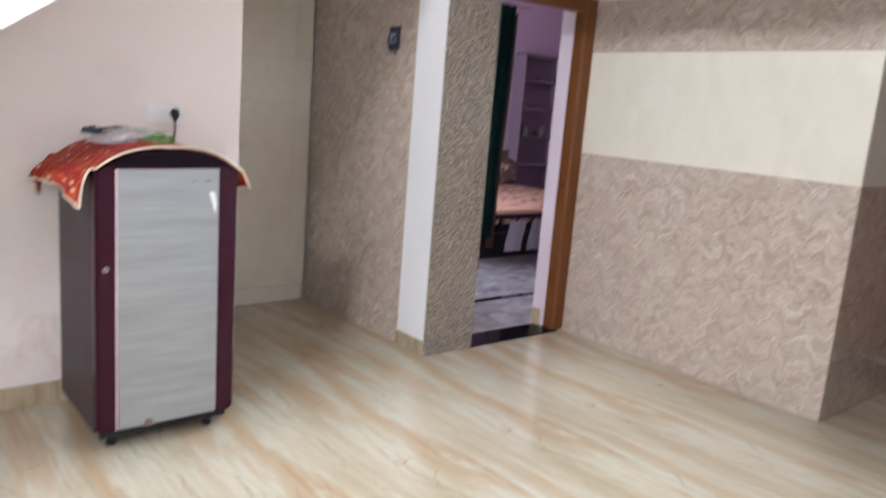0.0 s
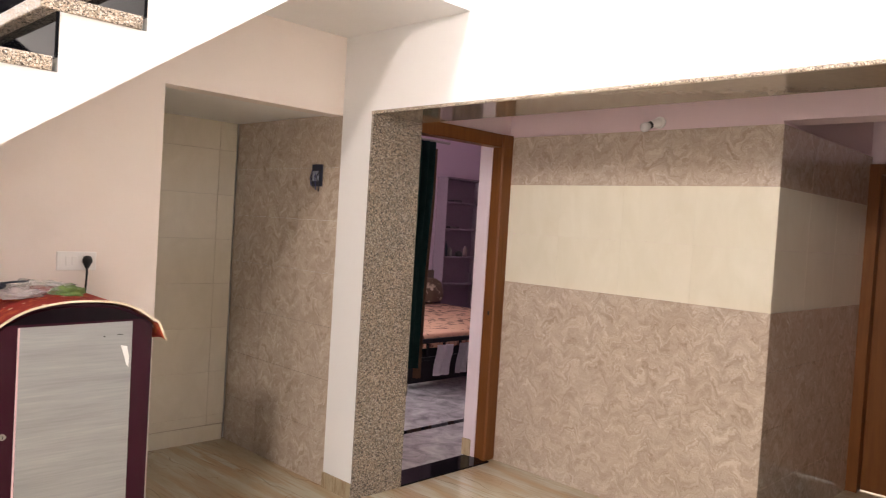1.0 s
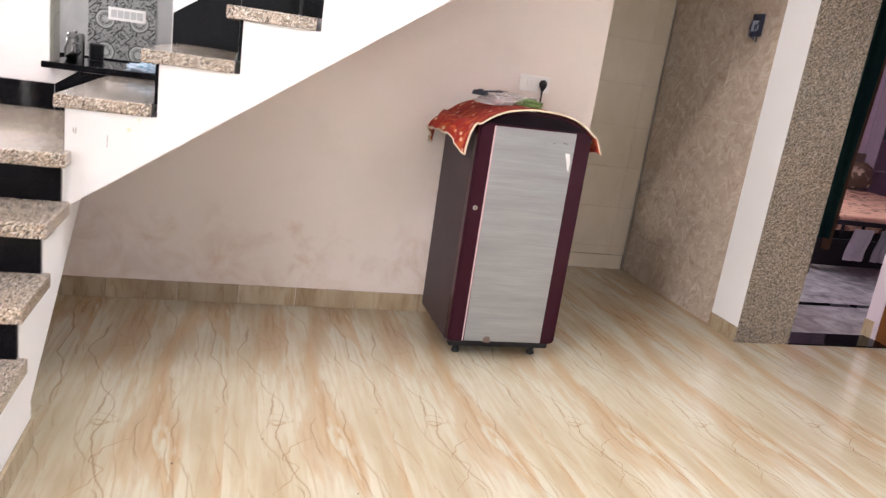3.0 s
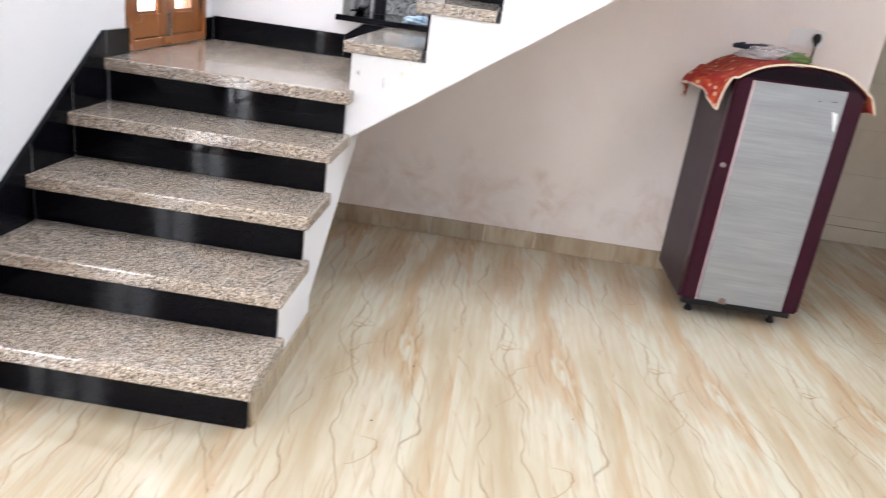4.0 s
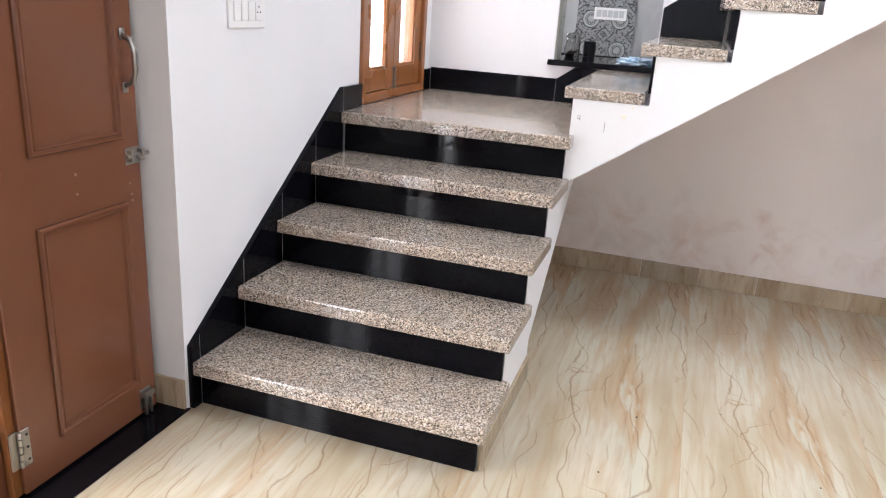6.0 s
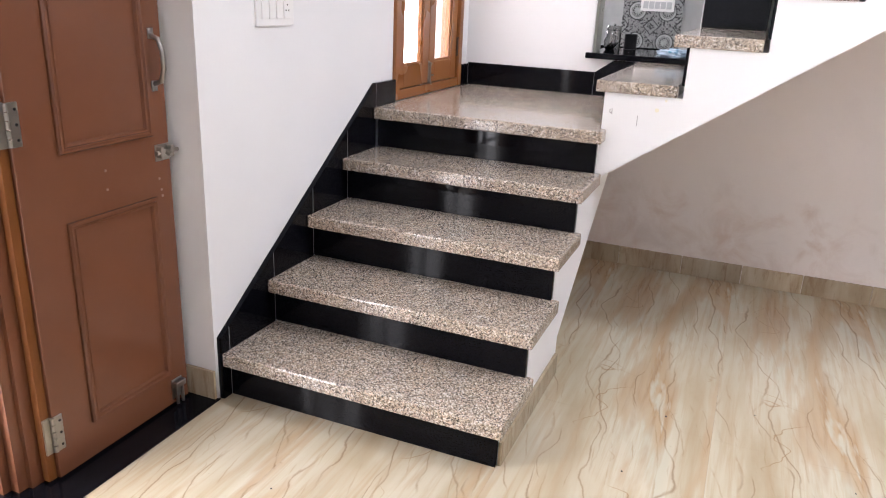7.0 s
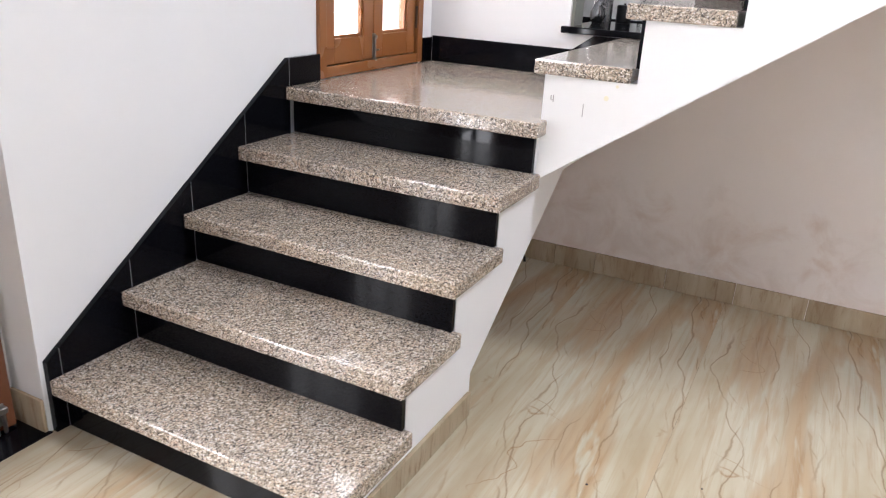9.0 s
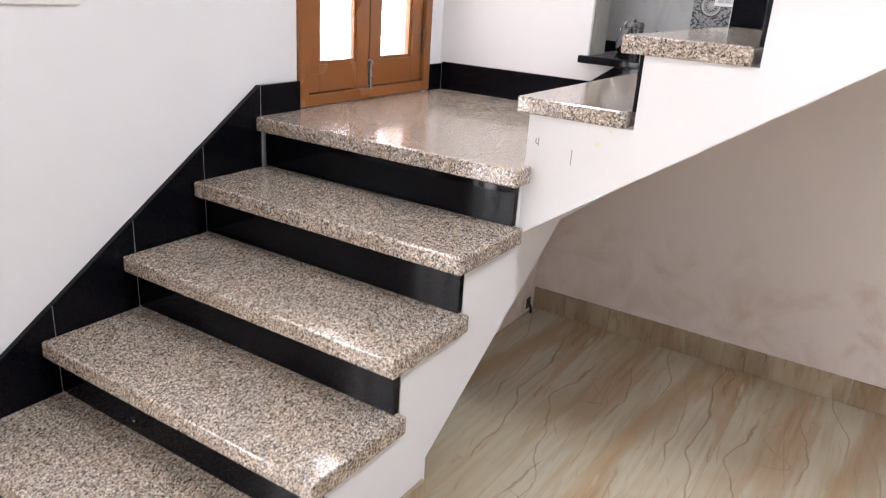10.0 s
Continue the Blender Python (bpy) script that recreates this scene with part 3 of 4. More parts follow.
uriser = mesh("riser", box(bmesh.new(), 0.0085, 0.0195, 0, NORTH_UP - 0.02 - 3.117, 0, UP - 0.0455, bevel=0.001, seg=1), BLACK)
for k in range(1, 10):
    ob = new("tread", utread)
    ob.location, ob.parent = (XR[k - 1] - 0.04, 3.102, 0.885 + UP * k - 0.045), stairs
for k in range(10):
    ob = new("riser", uriser)
    ob.location, ob.parent = (XR[k], 3.117, 0.8855 + UP * k), stairs
part("upper_landing_slab", box(bmesh.new(), XR[9] - 0.04, EAST, 3.102, NORTH_UP - 0.02, 2.70, 2.745, bevel=0.005), GRANITE, stairs)


# faint pencil marks and smudges on the plaster beside the landing
MARK = plain("grey pencil mark", (0.34, 0.32, 0.31), 0.8)
for x, z, w, h in ((0.226, 0.948, 0.003, 0.014), (0.234, 0.942, 0.003, 0.022), (0.229, 0.946, 0.006, 0.003), (0.335, 0.905, 0.0025, 0.042)):
    part("mark", B(x, x + w, 3.1142, 3.1155, z, z + h), MARK, stairs)
SMUDGE = plain("yellowish smudge", (0.74, 0.69, 0.54), 0.8)
for x, z, r in ((0.406, 0.973, 0.008), (0.436, 1.012, 0.005)):
    part("smudge", tube(bmesh.new(), [(x, 3.1142, z), (x, 3.1155, z)], r, 9), SMUDGE, stairs)


# black skirting that follows the steps, one piece a step
def slope(y):
    return 0.23 + (y - 1.957) * 0.681


joints = [1.957, 2.0, 2.27, 2.54, 2.81, 3.06]
for a, b in zip(joints, joints[1:]):
    low = max(0.0, math.floor((a - 2.0) / RUN + 0.01) * RISE) if a >= 2.0 else 0.0
    prof = [(a + 0.0008, low), (b - 0.0008, low), (b - 0.0008, slope(b)), (a + 0.0008, slope(a))]
    part("skirting_piece", prism(bmesh.new(), prof, "x", WEST + 0.0005, -0.7805), BLACK, stairs)
part("skirting_piece", B(WEST + 0.0005, -0.7805, 3.0608, 3.254, 0.83, 0.981, bevel=0.001, seg=1), BLACK, stairs)
part("skirting_piece", B(WEST + 0.0005, -0.7805, 4.086, NORTH_UP - 0.001, 0.83, 0.992, bevel=0.001, seg=1), BLACK, stairs)
YB = NORTH_UP - 0.0195
part("skirting_piece", B(-0.78, -0.062, YB, NORTH_UP - 0.0005, 0.83, 1.0, bevel=0.001, seg=1), BLACK, stairs)
prof = [(-0.06, 0.83), (0.44, 0.83), (0.44, 1.068), (0.035, 1.068), (-0.06, 1.0)]
part("skirting_piece", prism(bmesh.new(), prof, "y", YB, NORTH_UP - 0.0005), BLACK, stairs)
xs = [0.4415] + XR[2:]
for a, b in zip(xs, xs[1:]):
    k = math.floor((a - 0.205) / RUN + 0.01) + 1
    low = 0.885 + UP * k - 0.02
    prof = [(a + 0.0008, low), (b - 0.0008, low), (b - 0.0008, 1.09 + 0.69 * b), (a + 0.0008, 1.09 + 0.69 * a)]
    part("skirting_piece", prism(bmesh.new(), prof, "y", YB, NORTH_UP - 0.0005), BLACK, stairs)

# pale joint lines between the black pieces
JOINT = plain("grey joint filler", (0.17, 0.17, 0.165), 0.8)
for y in joints[1:]:
    low = max(0.0, math.floor((y - 2.0) / RUN + 0.01) * RISE)
    part("joint", B(WEST + 0.001, -0.7798, y - 0.0010, y + 0.0010, low + 0.001, slope(y) - 0.001), JOINT, stairs)
part("joint", B(-0.062, -0.060, YB - 0.0006, NORTH_UP - 0.001, 0.881, 0.999), JOINT, stairs)
part("joint", B(-0.7795, -0.7775, YB - 0.0006, NORTH_UP - 0.001, 0.881, 0.999), JOINT, stairs)
for x in xs[1:-1]:
    k = math.floor((x - 0.205) / RUN + 0.01) + 1
    part("joint", B(x - 0.001, x + 0.001, YB - 0.0006, NORTH_UP - 0.001, 0.885 + UP * (k - 1), 1.089 + 0.69 * x), JOINT, stairs)

# ---- floors, tiles and skirting ----
floor = thing("floor", "cream veined polished floor tiles", "floor", kind="structure")
pieces("floor_tile", floor, FLOOR, [(x, 2.47 + 1.2 * j, -0.010) for x in [-1.0 + 0.6 * i for i in range(9)] for j in (-4, -3, -2, -1, 0, 1, 2)], (0.6, 1.2, 0.010), 0.0005, 0.01, 0.0)
pieces("floor_tile", floor, FLOOR, [(4.4 + 0.6 * i, 2.47 + 1.2 * j - 0.4, -0.0104) for i in range(4) for j in (-3, -2, -1, 0, 1)], (0.6, 1.2, 0.010), 0.0005, 0.01, 0.0)
threshold = solid("threshold_bedroom", B(4.04, 4.83, 3.80, 4.0, -0.004, 0.008, bevel=0.002), BLACK, "black granite bedroom threshold", "threshold")
solid("threshold_entrance", B(-1.05, -0.79, 0.16, 1.95, -0.004, 0.004, bevel=0.001, seg=1), BLACK, "black granite entrance threshold", "threshold")
solid("floor_bedroom", B(4.03, 9.3, 4.0, 7.7, -0.011, 0.001), cloud_tile("grey white bedroom marble", (0.26, 0.25, 0.255), (0.68, 0.66, 0.65), 0.15), "grey white marble bedroom floor", "floor")
solid("floor_border_strip", B(4.2, 9.2, 4.60, 4.66, 0.0, 0.0045), BLACK, "black marble border strip in bedroom floor", "floor")

skirt = thing("skirting_north", "beige brown tile skirting along the stair wall", "skirting", kind="structure")
SK = (0.0, 0.2, 0.53, 0.83, 1.12, 1.43, 1.76, 2.06, 2.36)
for a, b in zip(SK, SK[1:]):
    part("skirting_tile", B(a + 0.001, b - 0.001, NORTH - 0.010, NORTH - 0.0005, 0.0005, 0.10, bevel=0.0015, seg=1), SKIRT, skirt)
part("skirting_tile", B(2.361, 2.62, NORTH - 0.010, NORTH - 0.0005, 0.0005, 0.10, bevel=0.0015, seg=1), SKIRT, skirt)
part("skirting_tile", B(-0.149, -0.001, NORTH - 0.010, NORTH - 0.0005, 0.0005, 0.10, bevel=0.0015, seg=1), SKIRT, skirt)
skirt2 = thing("skirting_stair_side", "narrow tile skirting along the stair side", "skirting", kind="structure")
part("skirting_tile", B(0.2005, 0.213, 2.012, 2.68, 0.0005, 0.085, bevel=0.0015, seg=1), SKIRT, skirt2)
skirt3 = thing("skirting_pillar", "beige tile skirting at the white pillar", "skirting", kind="structure")
part("skirting_tile", B(EAST - 0.010, EAST - 0.0005, 3.813, NORTH - 0.001, 0.0005, 0.09, bevel=0.0015, seg=1), SKIRT, skirt3)
skirt4 = thing("skirting_entrance", "beige tile skirting beside the entrance door", "skirting", kind="structure")
part("skirting_tile", B(-0.94, -0.802, 1.934, 1.9445, 0.0005, 0.11, bevel=0.0015, seg=1), SKIRT, skirt4)
skirt5 = thing("skirting_bedroom_reveal", "tile skirting in the bedroom doorway", "skirting", kind="structure")
part("skirting_tile", B(4.790, 4.8045, 3.95, 4.02, 0.009, 0.12, bevel=0.0015, seg=1), SKIRT, skirt5)

TW, TH = 0.45, 0.305
FINE = (0.0004, 0.008, 0.0004)
lobby_tiles = thing("wall_tiles_lobby", "brown feathered and ivory tiles on the lobby wall", "wall tiles", kind="structure")
for r in range(7):
    z = r * TH + 0.001
    m, h = (BEIGE, TH) if r in (4, 5) else (TILE_X, TH)
    z = (0.0, 0.3035, 0.607, 0.9105, 1.214, 1.5355, 1.857)[r]
    h = (0.3035, 0.3035, 0.3035, 0.3035, 0.3215, 0.3215, 0.315)[r]
    pieces("wall_tile", lobby_tiles, m, [(4.90, 3.86 - TW * (c + 1), z) for c in range(3)], (0.0095, TW, h), *FINE)
    pieces("wall_tile", lobby_tiles, m, [(4.90, 2.07, z)], (0.0095, 0.44, h), *FINE)
corr_tiles = thing("wall_tiles_corridor", "brown and ivory tiles on the unlit corridor wall", "wall tiles", kind="structure")
for r in range(7):
    m = BEIGE if r in (4, 5) else TILE_Y
    z = (0.0, 0.3035, 0.607, 0.9105, 1.214, 1.5355, 1.857)[r]
    h = (0.3035, 0.3035, 0.3035, 0.3035, 0.3215, 0.3215, 0.315)[r]
    pieces("wall_tile", corr_tiles, m, [(4.91 + TW * c, 2.07, z) for c in range(3)], (TW, 0.0095, h))
    pieces("wall_tile", corr_tiles, m, [(6.26, 2.07, z)], (0.16, 0.0095, h))
pass_tiles = thing("wall_tiles_passage", "putty tiles on the passage end wall", "wall tiles", kind="structure")
for x0, w in ((3.538, 0.122), (2.938, 0.6), (2.338, 0.6), (1.91, 0.428)):
    pieces("wall_tile", pass_tiles, NICHE_TILE, [(x0, 5.230, 0.175 + 0.3 * r) for r in range(6)], (w, 0.0095, 0.3))
    pieces("wall_tile", pass_tiles, NICHE_TILE, [(x0, 5.230, 0.11)], (w, 0.0095, 0.065))
    pieces("wall_tile", pass_tiles, NICHE_TILE, [(x0, 5.230, 1.975)], (w, 0.0095, 0.19))
pieces("skirting_tile", pass_tiles, NICHE_TILE, [(3.65 - 0.6 * (c + 1), 5.222, 0.0) for c in range(3)], (0.6, 0.012, 0.108))
side_tiles = thing("wall_tiles_passage_side", "brown feathered tiles on the passage side wall", "wall tiles", kind="structure")
for r in range(7):
    pieces("wall_tile", side_tiles, TILE_X, [(EAST - 0.001, 5.229 - 0.385 * (c + 1), 0.001 + 0.309 * r) for c in range(3)], (0.0085, 0.385, 0.309))

# ---- entrance ----
def panel_moulding(parent, x, y0, y1, z0, z1, w=0.027):
    """A mitred double bead round a door panel, on a leaf whose face lies at x: a tall outer ridge, a quirk and a low inner one."""
    section = [(0.0, 0.0), (0.0, 0.008), (0.004, 0.014), (0.010, 0.014), (0.0135, 0.008), (0.0155, 0.0075), (0.018, 0.011), (0.023, 0.010), (w, 0.0)]
    corners = [((y0, z0), (1, 1)), ((y1, z0), (-1, 1)), ((y1, z1), (-1, -1)), ((y0, z1), (1, -1))]
    for k in range(4):
        bm = bmesh.new()
        ends = []
        for (y, z), (sy, sz) in (corners[k], corners[(k + 1) % 4]):
            ends.append([bm.verts.new((x + h, y + sy * d, z + sz * d)) for d, h in section])
        for i in range(len(section) - 1):
            bm.faces.new((ends[0][i], ends[0][i + 1], ends[1][i + 1], ends[1][i]))
        bmesh.ops.recalc_face_normals(bm, faces=bm.faces)
        part("moulding", bm, DOORWOOD, parent)


def hinge(parent, x, y, z):
    bm = box(bmesh.new(), x - 0.002, x + 0.003, y, y + 0.028, z - 0.055, z + 0.055, bevel=0.001, seg=1)
    box(bm, x - 0.010, x - 0.004, y - 0.028, y - 0.004, z - 0.055, z + 0.055)
    for k in range(5):
        lathe(bm, [(0.007, -0.0095), (0.007, 0.0095)], (x, y - 0.002, z - 0.044 + 0.022 * k), 10)
    h = part("hinge", bm, STEEL, parent, "worn steel butt hinge")
    for s in (-0.038, 0.0, 0.038):
        part("screw", tube(bmesh.new(), [(x + 0.002, y + 0.018, z + s), (x + 0.0045, y + 0.018, z + s)], 0.004, 8), RUBBER, h)


leaf_x = -0.90
door = thing("entrance_door_leaf", "brown enamelled panel door leaf swung open beside the stairs", "door")
part("leaf", B(leaf_x - 0.035, leaf_x, 1.385, 1.915, 0.012, 2.06, bevel=0.003), DOORWOOD, door)
panel_moulding(door, leaf_x, 1.512, 1.842, 0.125, 0.738)
panel_moulding(door, leaf_x, 1.512, 1.842, 0.925, 1.92)
bm = tube(bmesh.new(), [(leaf_x, 1.873, 1.215), (leaf_x + 0.030, 1.873, 1.205), (leaf_x + 0.042, 1.873, 1.17), (leaf_x + 0.042, 1.873, 1.12), (leaf_x + 0.030, 1.873, 1.085), (leaf_x, 1.873, 1.075)], 0.0075, 10)
box(bm, leaf_x, leaf_x + 0.004, 1.862, 1.884, 1.205, 1.235, bevel=0.001, seg=1)
box(bm, leaf_x, leaf_x + 0.004, 1.862, 1.884, 1.055, 1.085, bevel=0.001, seg=1)
part("handle", bm, STEEL, door, "aged brass pull handle", True)
bm = box(bmesh.new(), leaf_x, leaf_x + 0.004, 1.852, 1.912, 0.845, 0.895, bevel=0.001, seg=1)
tube(bm, [(leaf_x + 0.013, 1.845, 0.872), (leaf_x + 0.013, 1.935, 0.872)], 0.007, 10)
tube(bm, [(leaf_x + 0.013, 1.882, 0.872), (leaf_x + 0.036, 1.882, 0.866)], 0.006, 8)
for y in (1.862, 1.905):
    box(bm, leaf_x, leaf_x + 0.024, y - 0.006, y + 0.006, 0.855, 0.89, bevel=0.002, seg=1)
part("latch", bm, STEEL, door, "steel sliding latch")
bm = box(bmesh.new(), leaf_x, leaf_x + 0.004, 1.838, 1.884, 0.03, 0.10, bevel=0.001, seg=1)
for y in (1.849, 1.873):
    tube(bm, [(leaf_x + 0.014, y, 0.012), (leaf_x + 0.014, y, 0.095)], 0.006, 8)
box(bm, leaf_x, leaf_x + 0.024, 1.838, 1.884, 0.075, 0.095, bevel=0.002, seg=1)
part("floor_bolt", bm, STEEL, door, "short steel floor bolt")
FILLER = plain("filler spots", (0.22, 0.10, 0.06), 0.6)
for y, z in ((1.66, 0.80), (1.66, 0.855), (1.862, 0.79), (1.868, 0.755), (1.87, 0.735)):
    part("filled_screw_hole", tube(bmesh.new(), [(leaf_x, y, z), (leaf_x + 0.0025, y, z)], 0.004, 8), FILLER, door)
part("edge_lipping", B(leaf_x - 0.036, leaf_x - 0.0115, 1.358, 1.3845, 0.012, 2.06, bevel=0.001, seg=1), FRAMEWOOD, door, "varnished orange brown edge strip")
hinge(door, leaf_x, 1.387, 1.02)
hinge(door, leaf_x, 1.387, 0.155)
hinge(door, leaf_x, 1.387, 1.85)

frame_e = thing("door_frame_entrance", "brown painted stepped timber entrance frame", "door frame", kind="structure")
bm = prism(bmesh.new(), [(-1.05, 1.27), (-0.985, 1.27), (-0.985, 1.295), (-0.955, 1.295), (-0.955, 1.325), (-0.94, 1.325), (-0.94, 1.376), (-1.05, 1.376)], "z", 0.004, 2.10)
part("frame_post", bm, DOORWOOD, frame_e)
part("frame_post", prism(bmesh.new(), [(-1.05, 0.16), (-0.94, 0.16), (-0.94, 0.22), (-0.985, 0.22), (-0.985, 0.26), (-1.05, 0.26)], "z", 0.004, 2.10), DOORWOOD, frame_e)
part("frame_head", B(-1.05, -0.94, 0.16, 1.385, 2.04, 2.118, bevel=0.002), DOORWOOD, frame_e)

door2 = thing("entrance_door_leaf", "brown enamelled panel door leaf standing closed in the frame", "door")
part("leaf", B(-0.982, -0.945, 0.264, 0.70, 0.012, 2.035, bevel=0.003), DOORWOOD, door2)
panel_moulding(door2, -0.945, 0.33, 0.63, 0.125, 0.738)
panel_moulding(door2, -0.945, 0.33, 0.63, 0.925, 1.92)

gate = thing("entrance_gate", "dark steel bar gate outside the entrance", "gate")
for y in (0.30, 0.74, 0.97, 1.22):
    part("post", B(-1.105, -1.075, y - 0.018, y + 0.018, 0.0, 2.0, bevel=0.002, seg=1), RUBBER, gate)
for z in (0.06, 0.30, 0.72, 1.38, 1.98):
    part("rail", B(-1.100, -1.080, 0.29, 1.23, z - 0.012, z + 0.012, bevel=0.002, seg=1), RUBBER, gate)

vent = thing("window_ventilator", "brown timber ventilator window over the entrance", "window", kind="structure")
for a in ((0.40, 0.44, 2.68, 3.18), (0.88, 0.92, 2.68, 3.18), (0.44, 0.88, 2.68, 2.72), (0.44, 0.88, 3.14, 3.18)):
    part("window_frame", B(-0.96, -0.90, *a, bevel=0.003), FRAMEWOOD, vent)

switch = thing("switch_plate", "white modular switch plate on the stair wall", "switch", (0, 0, 0))
part("plate", B(WEST, WEST + 0.009, 2.236, 2.452, 1.235, 1.345, bevel=0.003), PLASTIC, switch)
for k in range(4):
    y = 2.262 + k * 0.042
    part("rocker", B(WEST + 0.009, WEST + 0.013, y, y + 0.038, 1.258, 1.322, bevel=0.002), PLASTIC, switch)
for dy, dz in ((0.0, 0.012), (-0.008, -0.006), (0.008, -0.006)):
    part("socket_hole", tube(bmesh.new(), [(WEST + 0.0128, 2.407 + dy, 1.292 + dz), (WEST + 0.0136, 2.407 + dy, 1.292 + dz)], 0.003, 8), RUBBER, switch)

# ---- landing door ----
ldoor = thing("landing_double_door", "brown varnished double door with lit glass panes", "door")
FW = plain("glossy brown door enamel", (0.26, 0.098, 0.028), 0.28, scale=8, vary=0.12)
fr = part("frame_post", B(-0.90, -0.785, 3.257, 3.305, 0.881, 2.70, bevel=0.003), FW, ldoor)
part("frame_post", B(-0.90, -0.785, 4.037, 4.083, 0.881, 2.70, bevel=0.003), FW, ldoor)
part("frame_sill", B(-0.90, -0.787, 3.306, 4.036, 0.881, 0.925, bevel=0.003), FW, ldoor)
part("frame_head", B(-0.90, -0.787, 3.306, 4.036, 2.64, 2.70, bevel=0.003), FW, ldoor)
for y0, y1 in ((3.308, 3.667), (3.673, 4.034)):
    leaf = part("leaf", B(-0.84, -0.803, y0, y0 + 0.072, 0.928, 2.63, bevel=0.002), FW, ldoor)
    part("stile", B(-0.84, -0.803, y1 - 0.072, y1, 0.928, 2.63, bevel=0.002), FW, leaf)
    part("bottom_rail", B(-0.84, -0.803, y0 + 0.0725, y1 - 0.0725, 0.928, 1.028, bevel=0.002), FW, leaf)
    part("top_rail", B(-0.84, -0.803, y0 + 0.0725, y1 - 0.0725, 2.5, 2.63, bevel=0.002), FW, leaf)
    bm = bmesh.new()
    for a in ((y0 + 0.0725, y0 + 0.084, 1.028, 2.5), (y1 - 0.084, y1 - 0.0725, 1.028, 2.5), (y0 + 0.084, y1 - 0.084, 1.028, 1.040), (y0 + 0.084, y1 - 0.084, 2.488, 2.5)):
        box(bm, -0.832, -0.812, *a)
    part("glazing_bead", bm, FW, leaf)
    pane = part("pane", B(-0.826, -0.822, y0 + 0.0735, y1 - 0.0735, 1.03, 2.498), GLASS, leaf, "clear glass pane")
    pane.visible_shadow = False
for a in ((3.655, 3.685, 0.93, 2.64), (3.305, 3.318, 0.93, 2.64), (4.024, 4.037, 0.93, 2.64), (3.318, 4.024, 0.925, 0.940)):
    part("rebate_strip", B(-0.858, -0.8405, *a), FW, ldoor)
bm = box(bmesh.new(), -0.803, -0.799, 3.660, 3.682, 0.895, 1.035, bevel=0.001, seg=1)
tube(bm, [(-0.793, 3.671, 0.885), (-0.793, 3.671, 1.03)], 0.005, 8)
tube(bm, [(-0.793, 3.671, 0.965), (-0.775, 3.676, 0.968)], 0.004, 8)
for z in (0.925, 1.02):
    box(bm, -0.802, -0.786, 3.662, 3.680, z - 0.007, z + 0.007, bevel=0.001, seg=1)
part("tower_bolt", bm, STEEL, ldoor, "steel tower bolt")
for y in (3.306, 4.036):
    for z in (1.09, 2.3):
        part("hinge", tube(bmesh.new(), [(-0.797, y, z - 0.05), (-0.797, y, z + 0.05)], 0.006, 10), plain("dark hinge steel", (0.12, 0.08, 0.06), 0.4, 0.8), ldoor)

# ---- refrigerator ----
fridge = thing("refrigerator", "maroon single-door refrigerator with a brushed silver panel", "refrigerator")
FX0, FX1, FY0, FY1 = 1.79, 2.34, 3.455, 4.02


def arch(x):
    u = (x - (FX0 + FX1) / 2) / ((FX1 - FX0) / 2)
    return 1.105 + 0.085 * (1 - abs(u) ** 2.8)


bm = box(bmesh.new(), FX0 + 0.004, FX1 - 0.004, FY0 + 0.062, FY1, 0.065, 1.105, bevel=0.012, seg=3)
part("body", bm, MAROON_DARK, fridge, "dull dark maroon sides")
outline = [(FX0 + 0.014, 0.085), (FX1 - 0.014, 0.085), (FX1, 0.10), (FX1, 1.09)]
outline += [(FX1 - (FX1 - FX0) * k / 24, arch(FX1 - (FX1 - FX0) * k / 24)) for k in range(25)]
outline += [(FX0, 1.09), (FX0, 0.10)]
bm = prism(bmesh.new(), outline, "y", FY0, FY0 + 0.058)
front = [e for e in bm.edges if all(abs(v.co.y - FY0) < 1e-5 for v in e.verts)]
bmesh.ops.bevel(bm, geom=front, offset=0.010, segments=3, affect="EDGES")
fdoor = part("door", bm, MAROON, fridge)
bm = prism(bmesh.new(), [(1.872, 0.092), (2.262, 0.092), (2.256, 1.120), (1.866, 1.114)], "y", FY0 - 0.0035, FY0 + 0.002)
part("front_panel", bm, SILVER, fdoor, "brushed silver front panel")
part("panel_trim", B(1.861, 1.8665, FY0 - 0.005, FY0 + 0.002, 0.092, 1.114), plain("pale pink edge trim", (0.68, 0.48, 0.50), 0.3), fdoor)
part("handle_recess", prism(bmesh.new(), [(1.815, 1.124), (2.315, 1.128)] + [(1.845 + 0.44 * (1 - k / 18), arch(1.845 + 0.44 * (1 - k / 18)) - 0.012) for k in range(19)], "y", FY0 - 0.003, FY0 + 0.001), plain("near black handle strip", (0.006, 0.003, 0.005), 0.12, spec=0.08), fdoor, "dark handle strip under the arch")
bm = tube(bmesh.new(), [(1.826, FY0 - 0.005, 0.738), (1.826, FY0 + 0.004, 0.738)], 0.011, 16)
lock = part("lock", bm, STEEL, fdoor, "round chrome key lock")
part("keyhole", B(1.8245, 1.8275, FY0 - 0.0062, FY0 - 0.004, 0.732, 0.744), RUBBER, lock)
bm = prism(bmesh.new(), [(2.215, 1.03), (2.238, 1.025), (2.247, 0.985), (2.246, 0.945), (2.238, 0.955), (2.228, 0.99)], "y", FY0 - 0.006, FY0 - 0.003)
part("badge", bm, plain("white badge", (0.8, 0.8, 0.8), 0.3), fdoor, "white leaf-shaped badge")
part("print_bar", B(2.20, 2.222, FY0 - 0.0045, FY0 - 0.003, 1.070, 1.0725), RUBBER, fdoor)
